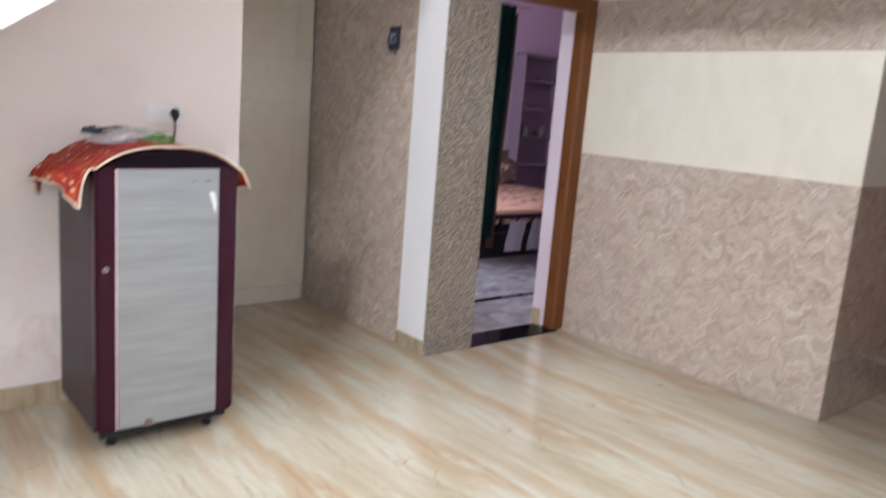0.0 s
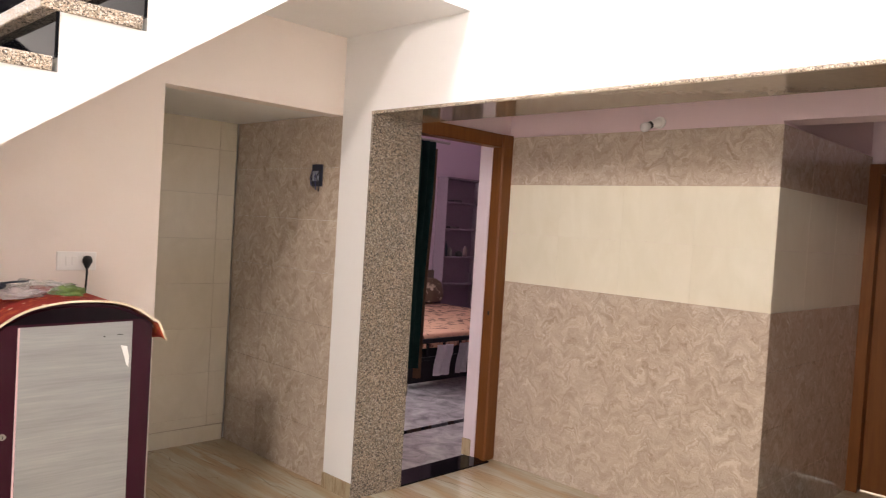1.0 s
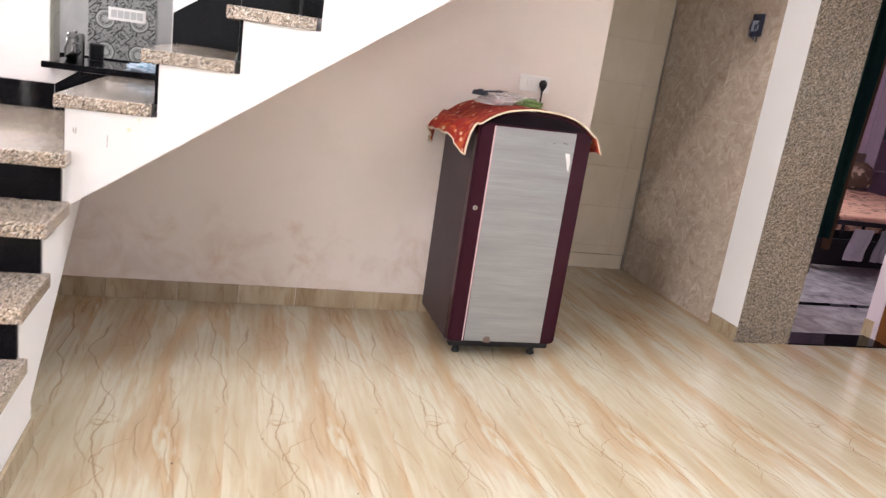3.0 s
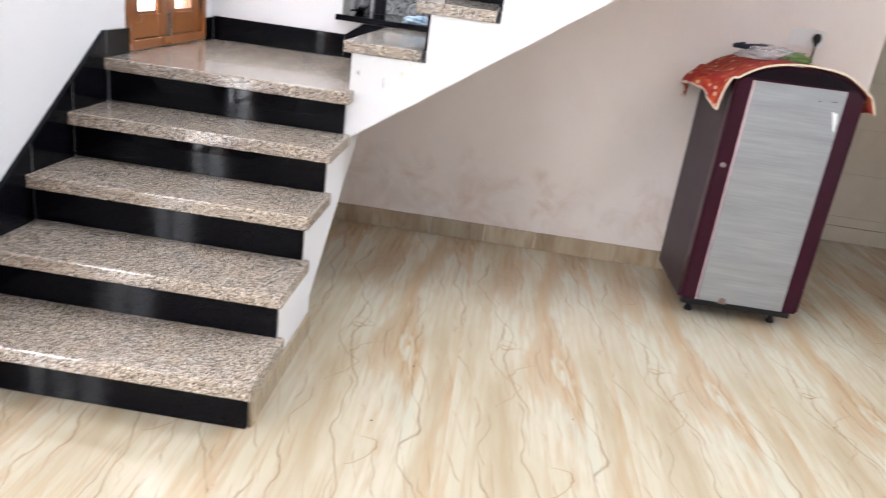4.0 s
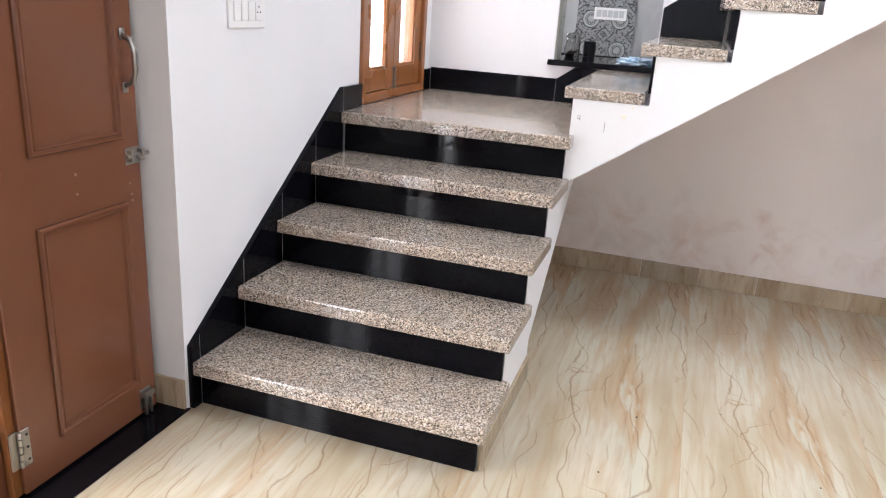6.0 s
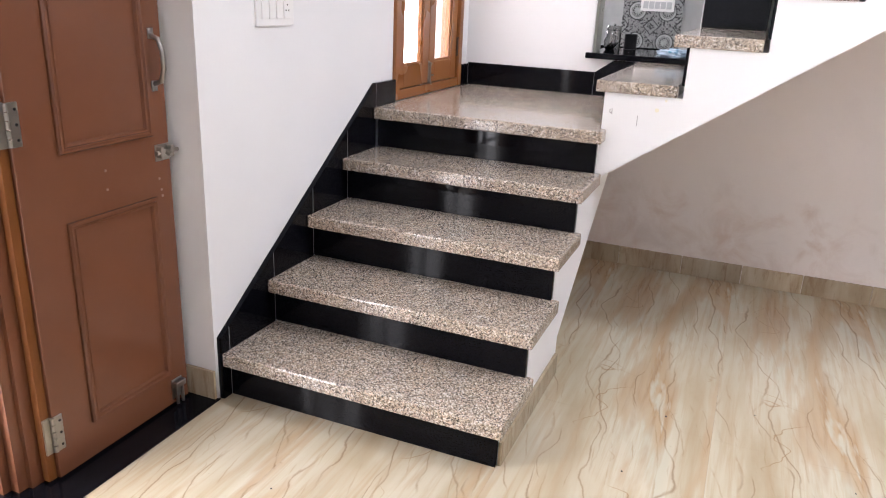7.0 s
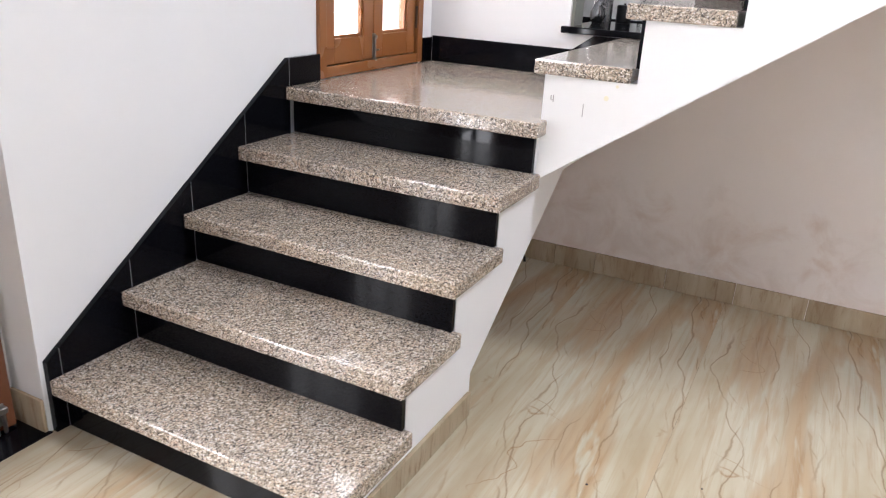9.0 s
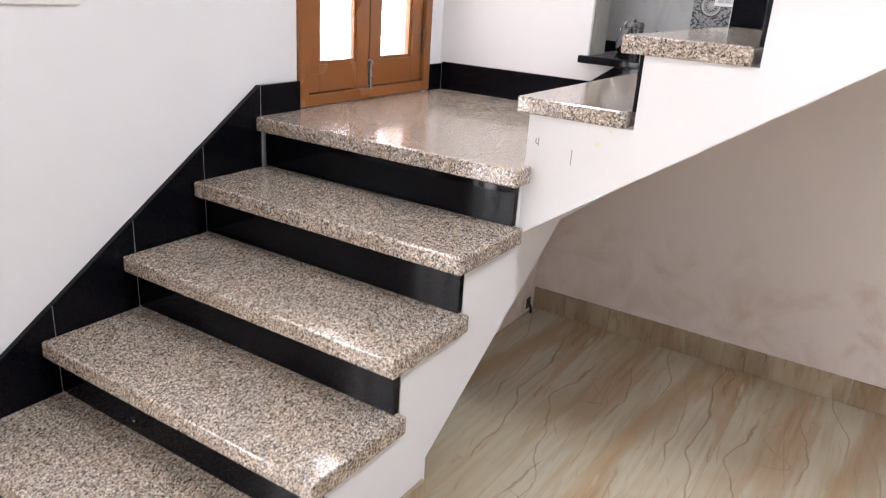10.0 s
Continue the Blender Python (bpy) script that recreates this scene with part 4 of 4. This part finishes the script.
part("print_dot", B(2.150, 2.156, FY0 - 0.0045, FY0 - 0.003, 1.064, 1.068), RUBBER, fdoor)
part("worn_sticker", lathe(bmesh.new(), [(0.026, 0.0), (0.022, 0.022), (0.010, 0.034)], (1.985, FY0 + 0.012, 0.088), 14), plain("brown smudged sticker", (0.16, 0.11, 0.09), 0.7), fdoor)
part("kickplate", B(FX0 + 0.02, FX1 - 0.02, FY0 + 0.03, FY0 + 0.07, 0.05, 0.084, bevel=0.003), RUBBER, fridge)
for x in (FX0 + 0.075, FX1 - 0.08):
    for y in (FY0 + 0.085, FY1 - 0.06):
        part("foot", lathe(bmesh.new(), [(0.019, 0.0), (0.021, 0.008), (0.014, 0.02), (0.014, 0.066)], (x, y, 0.0), 14), RUBBER, fridge)

# cloth cover on the refrigerator
cover = thing("fridge_cover", "red flowered cloth with cream piping draped over the refrigerator", "cloth cover")
bm = bmesh.new()
NU, NV = 70, 30
grid = []
for i in range(NU + 1):
    s = i / NU
    rowv = []
    for j in range(NV + 1):
        v = j / NV
        y = FY0 - 0.018 + v * (FY1 - FY0 + 0.02)
        d = s * 0.82 - 0.15
        if d < 0:
            q = -d / 0.15
            flare = np.interp(v, (0, 0.10, 0.28, 0.50, 0.72, 0.86, 1), (0.045, 0.050, 0.080, 0.115, 0.120, 0.080, 0.060))
            drop = np.interp(v, (0, 0.10, 0.28, 0.50, 0.72, 0.86, 1), (0.145, 0.140, 0.080, 0.075, 0.085, 0.150, 0.175))
            pleat = 0.010 * math.sin(v * 46.0) * q
            x = FX0 - 0.012 - flare * math.sin(q * 1.4) - pleat
            z = arch(FX0) + 0.014 - drop * q ** 1.7 + 0.6 * pleat
        elif d > FX1 - FX0 + 0.02:
            out = d - (FX1 - FX0 + 0.02)
            x = FX1 + 0.012 + out * 0.35
            z = arch(FX1) + 0.010 - out * 0.75 + 0.006 * math.sin(v * 20)
        else:
            x = FX0 - 0.012 + d * ((FX1 - FX0 + 0.024) / (FX1 - FX0 + 0.02))
            z = arch(min(max(x, FX0), FX1)) + 0.012 + 0.004 * noise.noise((x * 9, y * 9, 0.3))
        rowv.append(bm.verts.new((x, y, z)))
    grid.append(rowv)
for i in range(NU):
    for j in range(NV):
        bm.faces.new((grid[i][j], grid[i + 1][j], grid[i + 1][j + 1], grid[i][j + 1]))
front_edge = [grid[i][0].co.copy() for i in range(NU + 1)]
left_edge = [grid[0][j].co.copy() for j in range(NV + 1)]
bmesh.ops.recalc_face_normals(bm, faces=bm.faces)
bmesh.ops.solidify(bm, geom=bm.faces[:], thickness=0.003)
part("cloth", bm, RED, cover, smooth=True)
part("piping", tube(bmesh.new(), front_edge, 0.0048, 6), PIPING, cover, "cream piped edge", True)
part("piping", tube(bmesh.new(), left_edge, 0.004, 6), PIPING, cover, "cream piped edge", True)


def crumple(name, centre, size, material, seed, rough=0.35, sub=4, group=None):
    bm = bmesh.new()
    bmesh.ops.create_icosphere(bm, subdivisions=sub, radius=1.0)
    for v in bm.verts:
        n = noise.fractal(v.co * 2.2 + Vector((seed, seed * 2, 0)), 0.8, 2.0, 4)
        v.co *= 1 + rough * n
        v.co = Vector((v.co.x * size[0], v.co.y * size[1], max(v.co.z, -0.62) * size[2])) + Vector(centre)
    return bm


bag = thing("vegetable_bag", "clear plastic bag of green vegetables on the cloth", "plastic bag")
FILM = plain("thin plastic film", (0.72, 0.68, 0.68), 0.2, scale=20)
FILM.node_tree.nodes["Principled BSDF"].inputs["Alpha"].default_value = 0.3
part("film", crumple("film", (2.00, 3.72, 1.220), (0.12, 0.08, 0.030), FILM, 3.1, 0.6), FILM, bag, smooth=True)
WRAP = plain("pinkish plastic wrap", (0.64, 0.57, 0.57), 0.3)
WRAP.node_tree.nodes["Principled BSDF"].inputs["Alpha"].default_value = 0.6
part("film", crumple("film", (1.92, 3.68, 1.206), (0.08, 0.06, 0.022), WRAP, 5.7, 0.6), WRAP, bag, smooth=True)
GREEN = plain("green vegetable", (0.12, 0.19, 0.05), 0.5, scale=40, vary=0.3)
part("vegetables", crumple("veg", (2.09, 3.68, 1.214), (0.06, 0.06, 0.026), GREEN, 9.2, 0.5), GREEN, bag, smooth=True)
wrapd = thing("dark_pouch", "small dark blue pouch on the cloth", "pouch")
NAVY = plain("dark blue fabric", (0.014, 0.020, 0.035), 0.7)
part("pouch_body", crumple("pouch", (1.845, 3.70, 1.236), (0.036, 0.030, 0.016), NAVY, 1.4, 0.4, 3), NAVY, wrapd, smooth=True)
part("strap", tube(bmesh.new(), [(1.86, 3.70, 1.244), (1.91, 3.70, 1.250), (1.96, 3.70, 1.252)], 0.0045, 8), NAVY, wrapd)

# socket behind the refrigerator
sock = thing("power_socket", "white power socket with a black plug behind the refrigerator", "socket")
part("plate", B(2.172, 2.338, NORTH - 0.010, NORTH - 0.0005, 1.262, 1.345, bevel=0.003), PLASTIC, sock)
for k in range(2):
    part("rocker", B(2.208 + 0.025 * k, 2.231 + 0.025 * k, NORTH - 0.0145, NORTH - 0.0098, 1.285, 1.325, bevel=0.0015), PLASTIC, sock)
bm = lathe(bmesh.new(), [(0.006, -0.036), (0.011, -0.024), (0.019, -0.010), (0.021, 0.004), (0.016, 0.018), (0.008, 0.023)], (2.292, NORTH - 0.030, 1.306), 16)
plug = part("plug", bm, RUBBER, sock, "black three-pin plug", True)
part("cord", tube(bmesh.new(), [(2.292, NORTH - 0.03, 1.29), (2.293, NORTH - 0.028, 1.24), (2.291, NORTH - 0.026, 1.19), (2.285, NORTH - 0.024, 1.10), (2.28, NORTH - 0.024, 0.9)], 0.0045, 8), RUBBER, plug, "black power cord")

# open switch box in the passage
jbox = thing("junction_box", "open dark metal switch box with loose wires in the tiles", "junction box")
JX = EAST - 0.002
bm = box(bmesh.new(), JX - 0.008, JX, 4.235, 4.335, 1.745, 1.875)
part("box_rim", bm, plain("blue black box", (0.018, 0.022, 0.045), 0.5), jbox)
part("terminal", B(JX - 0.022, JX - 0.008, 4.262, 4.312, 1.775, 1.835, bevel=0.004), plain("grey terminal block", (0.30, 0.33, 0.42), 0.5), jbox, "pale terminal block")
for k, yy in enumerate((4.25, 4.28, 4.305, 4.325)):
    part("wire", tube(bmesh.new(), [(JX - 0.009, yy, 1.84), (JX - 0.03, yy + 0.008 * (-1) ** k, 1.80), (JX - 0.026, yy - 0.01, 1.755), (JX - 0.012, yy + 0.004, 1.715 + 0.012 * k)], 0.004, 6), plain("wire insulation", ((0.02, 0.02, 0.03), (0.03, 0.04, 0.12), (0.02, 0.02, 0.03), (0.05, 0.06, 0.15))[k], 0.5), jbox)

# hole with loose pipe in the partition under the landing
outlet = thing("pipe_outlet", "small dark pipe outlet low on the partition", "pipe")
part("outlet_rim", B(-0.1495, -0.142, 3.955, 4.035, 0.012, 0.085, bevel=0.003, seg=1), PINKISH, outlet, "rough plaster rim")
part("outlet_hole", B(-0.1425, -0.1405, 3.975, 4.015, 0.025, 0.075), RUBBER, outlet)
part("pipe", tube(bmesh.new(), [(-0.1405, 3.99, 0.06), (-0.125, 3.985, 0.04), (-0.118, 3.98, 0.012)], 0.006, 8), RUBBER, outlet)
for x, y, r in ((0.642, 2.548, 0.004), (0.557, 2.158, 0.0035), (0.93, 2.70, 0.003), (1.22, 2.36, 0.003), (-0.35, 1.62, 0.003)):
    crumb = thing("crumb", "tiny dark crumb on the polished floor", "crumb", group="crumbs on the floor")
    part("flake", lathe(bmesh.new(), [(r, 0.0), (r * 0.8, r * 0.5), (r * 0.2, r * 0.7)], (x, y, 0.0001), 7), RUBBER, crumb)

# ---- lobby ----
bframe = thing("door_frame_bedroom", "brown varnished timber bedroom door frame", "door frame", kind="structure")
part("frame_post", prism(bmesh.new(), [(4.81, 3.82), (4.899, 3.82), (4.899, 3.918), (4.812, 3.918), (4.812, 3.87), (4.80, 3.86), (4.80, 3.83)], "z", 0.009, 2.18), FRAMEWOOD, bframe)
part("frame_head", B(4.041, 4.789, 3.822, 3.918, 2.095, 2.179, bevel=0.003), FRAMEWOOD, bframe)
part("strike_hole", B(4.7885, 4.791, 3.845, 3.86, 0.985, 1.01), RUBBER, bframe)
# white plaster with the bedroom's mauve light mixed into its colour
solid("wall_bedroom_reveal", B(4.805, 4.825, 3.9185, 4.024, 0.0, 2.17), paint("white reveal paint tinted for mauve light", (0.66, 0.56, 0.61), amount=0.03), "white plaster reveal of the bedroom doorway", "wall")

lamp = thing("bulb_holder", "white angled bulb holder with a clear bulb on the rose wall", "bulb holder")
LY, LZ = 2.76, 2.215
part("base", tube(bmesh.new(), [(4.909, LY, LZ), (4.895, LY, LZ)], 0.034, 20), PLASTIC, lamp, smooth=False)
part("holder", tube(bmesh.new(), [(4.897, LY, LZ), (4.872, LY + 0.008, LZ - 0.006), (4.845, LY + 0.02, LZ - 0.018)], [0.026, 0.024, 0.021], 16), PLASTIC, lamp)
part("collar", tube(bmesh.new(), [(4.845, LY + 0.02, LZ - 0.018), (4.835, LY + 0.025, LZ - 0.023)], 0.0205, 16), RUBBER, lamp)
bulb_path = [(4.835, LY + 0.025, LZ - 0.023), (4.825, LY + 0.030, LZ - 0.028), (4.81, LY + 0.036, LZ - 0.036), (4.795, LY + 0.042, LZ - 0.044), (4.785, LY + 0.046, LZ - 0.050)]
part("bulb", tube(bmesh.new(), bulb_path, [0.016, 0.023, 0.028, 0.024, 0.008], 18), plain("frosted unlit bulb", (0.72, 0.70, 0.72), 0.15), lamp, "unlit frosted bulb", True)

cdoor = thing("corridor_door", "brown closed door at the dark end of the corridor", "door")
part("leaf", B(6.44, 6.475, 1.09, 2.0, 0.01, 2.05, bevel=0.003), FRAMEWOOD, cdoor)
part("frame_post", B(6.37, 6.47, 2.001, 2.069, 0.0, 2.12, bevel=0.003), FRAMEWOOD, cdoor)
part("frame_post", B(6.37, 6.47, 1.021, 1.089, 0.0, 2.12, bevel=0.003), FRAMEWOOD, cdoor)
part("frame_head", B(6.37, 6.47, 1.0895, 2.0005, 2.051, 2.12, bevel=0.003), FRAMEWOOD, cdoor)
mat_d = thing("door_mat", "crumpled dark mat on the corridor floor", "mat")
part("mat_body", crumple("mat", (6.05, 1.75, 0.02), (0.24, 0.20, 0.035), RUBBER, 4.4, 0.4, 3), plain("dark brown coir", (0.03, 0.025, 0.022), 0.95), mat_d)

# ---- bedroom ----
cur = thing("door_curtain", "dark green curtain with a brown edge gathered in the doorway", "curtain")


def drape(x0, x1, y, z0, z1, amp, waves, phase=0.0):
    bm = bmesh.new()
    n, m = 36, 10
    rows = []
    for j in range(m + 1):
        z = z1 + (z0 - z1) * j / m
        sway = 0.015 * math.sin(j * 0.7)
        rows.append([bm.verts.new((x0 + (x1 - x0) * i / n - 0.035 * (j / m) + sway * 0.4, y + amp * math.sin(waves * 2 * math.pi * i / n + phase + 0.12 * j), z)) for i in range(n + 1)])
    for a, b in zip(rows, rows[1:]):
        for i in range(n):
            bm.faces.new((a[i], a[i + 1], b[i + 1], b[i]))
    bmesh.ops.solidify(bm, geom=bm.faces[:], thickness=0.004)
    return bm


part("green_cloth", drape(4.36, 4.60, 4.27, 0.58, 2.12, 0.035, 4), plain("dark teal curtain cloth", (0.004, 0.035, 0.036), 0.85, scale=50), cur, smooth=True)
part("brown_edge", drape(4.595, 4.65, 4.29, 0.50, 2.08, 0.02, 2, 0.8), plain("brown curtain edge", (0.14, 0.075, 0.05), 0.85, scale=50), cur, "brown border", True)
part("rod", tube(bmesh.new(), [(4.05, 4.27, 2.13), (4.75, 4.27, 2.13)], 0.009, 10), STEEL, cur)

bed = thing("bed", "made bed with an orange leaf-print cover and dark metal frame", "bed")
COVER = printed_cloth("peach cover with brown leaf print", (0.74, 0.45, 0.30), (0.20, 0.10, 0.07), (0.62, 0.36, 0.24), 8)
bm = box(bmesh.new(), 5.62, 8.0, 5.53, 7.55, 0.40, 0.545, bevel=0.04, seg=3)
part("mattress", bm, COVER, bed, "orange and brown printed cover", True)
DARK = plain("black painted steel", (0.010, 0.010, 0.012), 0.4, spec=0.3)
part("side_rail", B(5.60, 8.02, 5.50, 5.54, 0.46, 0.50, bevel=0.004), DARK, bed)
part("side_rail", B(5.60, 8.02, 5.50, 5.54, 0.30, 0.33, bevel=0.004), DARK, bed)
for k in range(11):
    part("baluster", B(5.66 + 0.22 * k, 5.68 + 0.22 * k, 5.51, 5.53, 0.33, 0.46), DARK, bed)
for x in (5.62, 7.98):
    for y in (5.52, 7.5):
        part("leg", B(x - 0.025, x + 0.025, y - 0.02, y + 0.02, 0.002, 0.50, bevel=0.004), DARK, bed)
part("headboard", B(5.62, 8.05, 7.555, 7.60, 0.35, 0.97, bevel=0.01), plain("dark brown headboard", (0.10, 0.065, 0.05), 0.5), bed, "dark brown headboard")
# black sheet put in for the shade under the bed
part("under_bed_shade_sheet", B(5.64, 7.95, 5.75, 5.78, 0.03, 0.40), DARK, bed, "dark sheet standing in for the shade below the bed")
pil = thing("pillow", "brown and cream patterned pillow leaning on the headboard", "pillow")
part("pillow_body", crumple("pillow", (7.70, 7.38, 0.70), (0.22, 0.10, 0.19), COVER, 2.2, 0.12), printed_cloth("brown cream pillow print", (0.12, 0.075, 0.05), (0.45, 0.33, 0.24), (0.5, 0.38, 0.28), 7), pil, smooth=True)
for x0, x1, col in ((5.98, 6.20, (0.80, 0.78, 0.80)), (6.28, 6.44, (0.62, 0.62, 0.64))):
    tw = thing("hanging_cloth", "grey cloth hung over the bed rail", "cloth", group="cloths on the bed rail")
    part("cloth", drape(x0, x1, 5.482, 0.15, 0.44, 0.012, 2), plain("grey cloth", col, 0.8, scale=25), tw, smooth=True)

shelf = thing("wall_shelf", "recessed mauve shelf unit with a few small things", "shelf")
SHX0, SHX1, SHY = 7.95, 8.65, 7.35
DMAUVE = plain("dusky mauve shelf paint", (0.22, 0.16, 0.20), 0.6)
part("back_panel", B(SHX0, SHX1, 7.595, 7.615, 0.3, 2.2), DMAUVE, shelf)
for z in (0.80, 1.16, 1.53, 1.88, 2.2):
    part("board", B(SHX0, SHX1, SHY + 0.05, 7.594, z - 0.02, z, bevel=0.002), DMAUVE, shelf)
for x in (SHX0 - 0.02, SHX1):
    part("side_panel", B(x, x + 0.02, SHY + 0.05, 7.594, 0.3, 2.2), DMAUVE, shelf)
for x, z, r, h, c in ((8.03, 1.162, 0.035, 0.20, (0.03, 0.05, 0.06)), (8.12, 1.162, 0.03, 0.12, (0.35, 0.32, 0.30)), (8.30, 1.162, 0.05, 0.07, (0.05, 0.04, 0.04)), (8.42, 1.162, 0.03, 0.14, (0.30, 0.2, 0.2))):
    bt = thing("bottle", "small bottle on the mauve shelf", "bottle", group="bottles on the shelf")
    part("bottle_body", lathe(bmesh.new(), [(r, 0), (r, h * 0.7), (r * 0.5, h * 0.85), (r * 0.45, h)], (x, 7.48, z), 14), plain("bottle plastic", c, 0.4), bt, smooth=True)
for x, z in ((8.12, 1.532), (8.15, 1.882)):
    st = thing("folded_paper", "small stack of papers on the mauve shelf", "papers", group="papers on the shelf")
    part("sheet", B(x - 0.07, x + 0.09, 7.42, 7.56, z, z + 0.025, bevel=0.004), plain("dark paper", (0.10, 0.08, 0.09), 0.7), st)

# ---- kitchen hatch ----
sill = solid("hatch_sill", B(-0.115, 0.45, 4.145, 4.72, 1.0705, 1.10, bevel=0.005), BLACK, "polished black granite hatch counter", "counter")
jamb = solid("hatch_jamb", B(-0.0895, -0.075, 4.205, 4.33, 1.1005, 2.05, bevel=0.001, seg=1), plain("grey green jamb tile", (0.27, 0.265, 0.225), 0.3), "grey green tile edge of the hatch", "trim")
panel = thing("medallion_tile_panel", "grey printed medallion tiles behind the kitchen counter", "wall tiles", kind="structure")
MED = medallion_tile()
pieces("wall_tile", panel, MED, [(-0.375 + 0.24 * i, 6.652, 0.93 + 0.24 * j) for i in range(2) for j in range(5)], (0.24, 0.0075, 0.24))
sb = thing("switchboard", "white modular switchboard on the medallion tiles", "switch")
part("plate", B(-0.235, 0.03, 6.64, 6.651, 1.29, 1.385, bevel=0.003), PLASTIC, sb)
for k in range(5):
    part("rocker", B(-0.215 + 0.046 * k, -0.175 + 0.046 * k, 6.636, 6.6405, 1.31, 1.365, bevel=0.0015), plain("grey rocker", (0.50, 0.50, 0.50), 0.35), sb)
counter = thing("kitchen_counter", "black granite kitchen counter along the far wall", "counter")
part("worktop", B(-1.09, 1.58, 6.05, 6.645, 0.86, 0.90, bevel=0.004), BLACK, counter)
part("splash_strip", B(-1.09, 1.58, 6.628, 6.648, 0.9005, 1.0, bevel=0.002), BLACK, counter)
part("cabinet_body", B(-1.09, 1.58, 6.10, 6.645, 0.0, 0.858), DARK, counter)
CHROME = plain("polished steel", (0.30, 0.30, 0.30), 0.22, 1.0)


def canister(x, y, r, h, material, label):
    c = thing("canister", label, "canister", group="canisters on the hatch counter")
    body = part("body", lathe(bmesh.new(), [(r, 0), (r, h * 0.8), (r * 0.97, h * 0.82)], (x, y, 1.101), 28), material, c, smooth=False)
    lid = part("lid", lathe(bmesh.new(), [(r * 1.03, h * 0.82), (r * 1.03, h * 0.93), (r * 0.9, h), (r * 0.2, h * 1.01)], (x, y, 1.101), 28), material, c)
    part("knob", lathe(bmesh.new(), [(r * 0.12, h * 1.01), (r * 0.18, h * 1.06), (r * 0.1, h * 1.1)], (x, y, 1.101), 14), material, lid)


canister(-0.062, 4.62, 0.042, 0.125, CHROME, "polished steel canister on the black hatch counter")
canister(0.03, 4.66, 0.036, 0.085, DARK, "small black canister on the black hatch counter")
jug = thing("steel_jug", "small steel jug on the hatch counter", "jug")
part("body", lathe(bmesh.new(), [(0.022, 0), (0.032, 0.02), (0.034, 0.05), (0.02, 0.08), (0.024, 0.10)], (-0.058, 4.50, 1.101), 24), CHROME, jug, smooth=True)
part("handle", tube(bmesh.new(), [(-0.036, 4.49, 1.185), (-0.015, 4.48, 1.175), (-0.010, 4.48, 1.145), (-0.024, 4.49, 1.125)], 0.004, 8), CHROME, jug)
rag = thing("kitchen_cloth", "crumpled pale blue kitchen cloth on the hatch counter", "cloth")
part("cloth", crumple("rag", (0.34, 4.21, 1.115), (0.085, 0.045, 0.022), PLASTIC, 6.6, 0.7), printed_cloth("blue white cloth", (0.42, 0.52, 0.62), (0.22, 0.36, 0.50), (0.10, 0.30, 0.38), 14), rag, smooth=True)

kwin = thing("window_kitchen", "brown timber kitchen window with a bright pane", "window", kind="structure")
for a in ((5.2, 5.26, 1.28, 2.2), (6.14, 6.2, 1.28, 2.2), (5.26, 6.14, 1.28, 1.34), (5.26, 6.14, 2.14, 2.2)):
    part("window_frame", B(-1.2, -1.09, *a, bevel=0.003), FRAMEWOOD, kwin)
kp = part("pane", B(-1.17, -1.166, 5.26, 6.14, 1.34, 2.14), GLASS, kwin)
kp.visible_shadow = False

# invented window, never in view, to house the south fill lamp
swin = thing("added_window_south", "added unseen wide window with steel bars behind the room", "window", kind="structure")
for a in ((-0.4, -0.34, 0.9, 2.3), (1.54, 1.6, 0.9, 2.3), (-0.34, 1.54, 0.9, 0.96), (-0.34, 1.54, 2.24, 2.3), (0.24, 0.30, 0.96, 2.24), (0.9, 0.96, 0.96, 2.24)):
    bmw = bmesh.new()
    box(bmw, a[0], a[1], -2.12, -2.05, a[2], a[3], bevel=0.003, seg=1)
    part("window_frame", bmw, FRAMEWOOD, swin)

# daylight beyond the doors and windows
bright = glow("hazy bright daylight", (1.0, 0.97, 0.90), 9.0, (0.98, 0.88, 0.74))
solid("backdrop_daylight", B(-3.0, -2.98, -14.0, 11.0, -0.4, 5.0), bright, "bright hazy daylight outside the house", "backdrop")
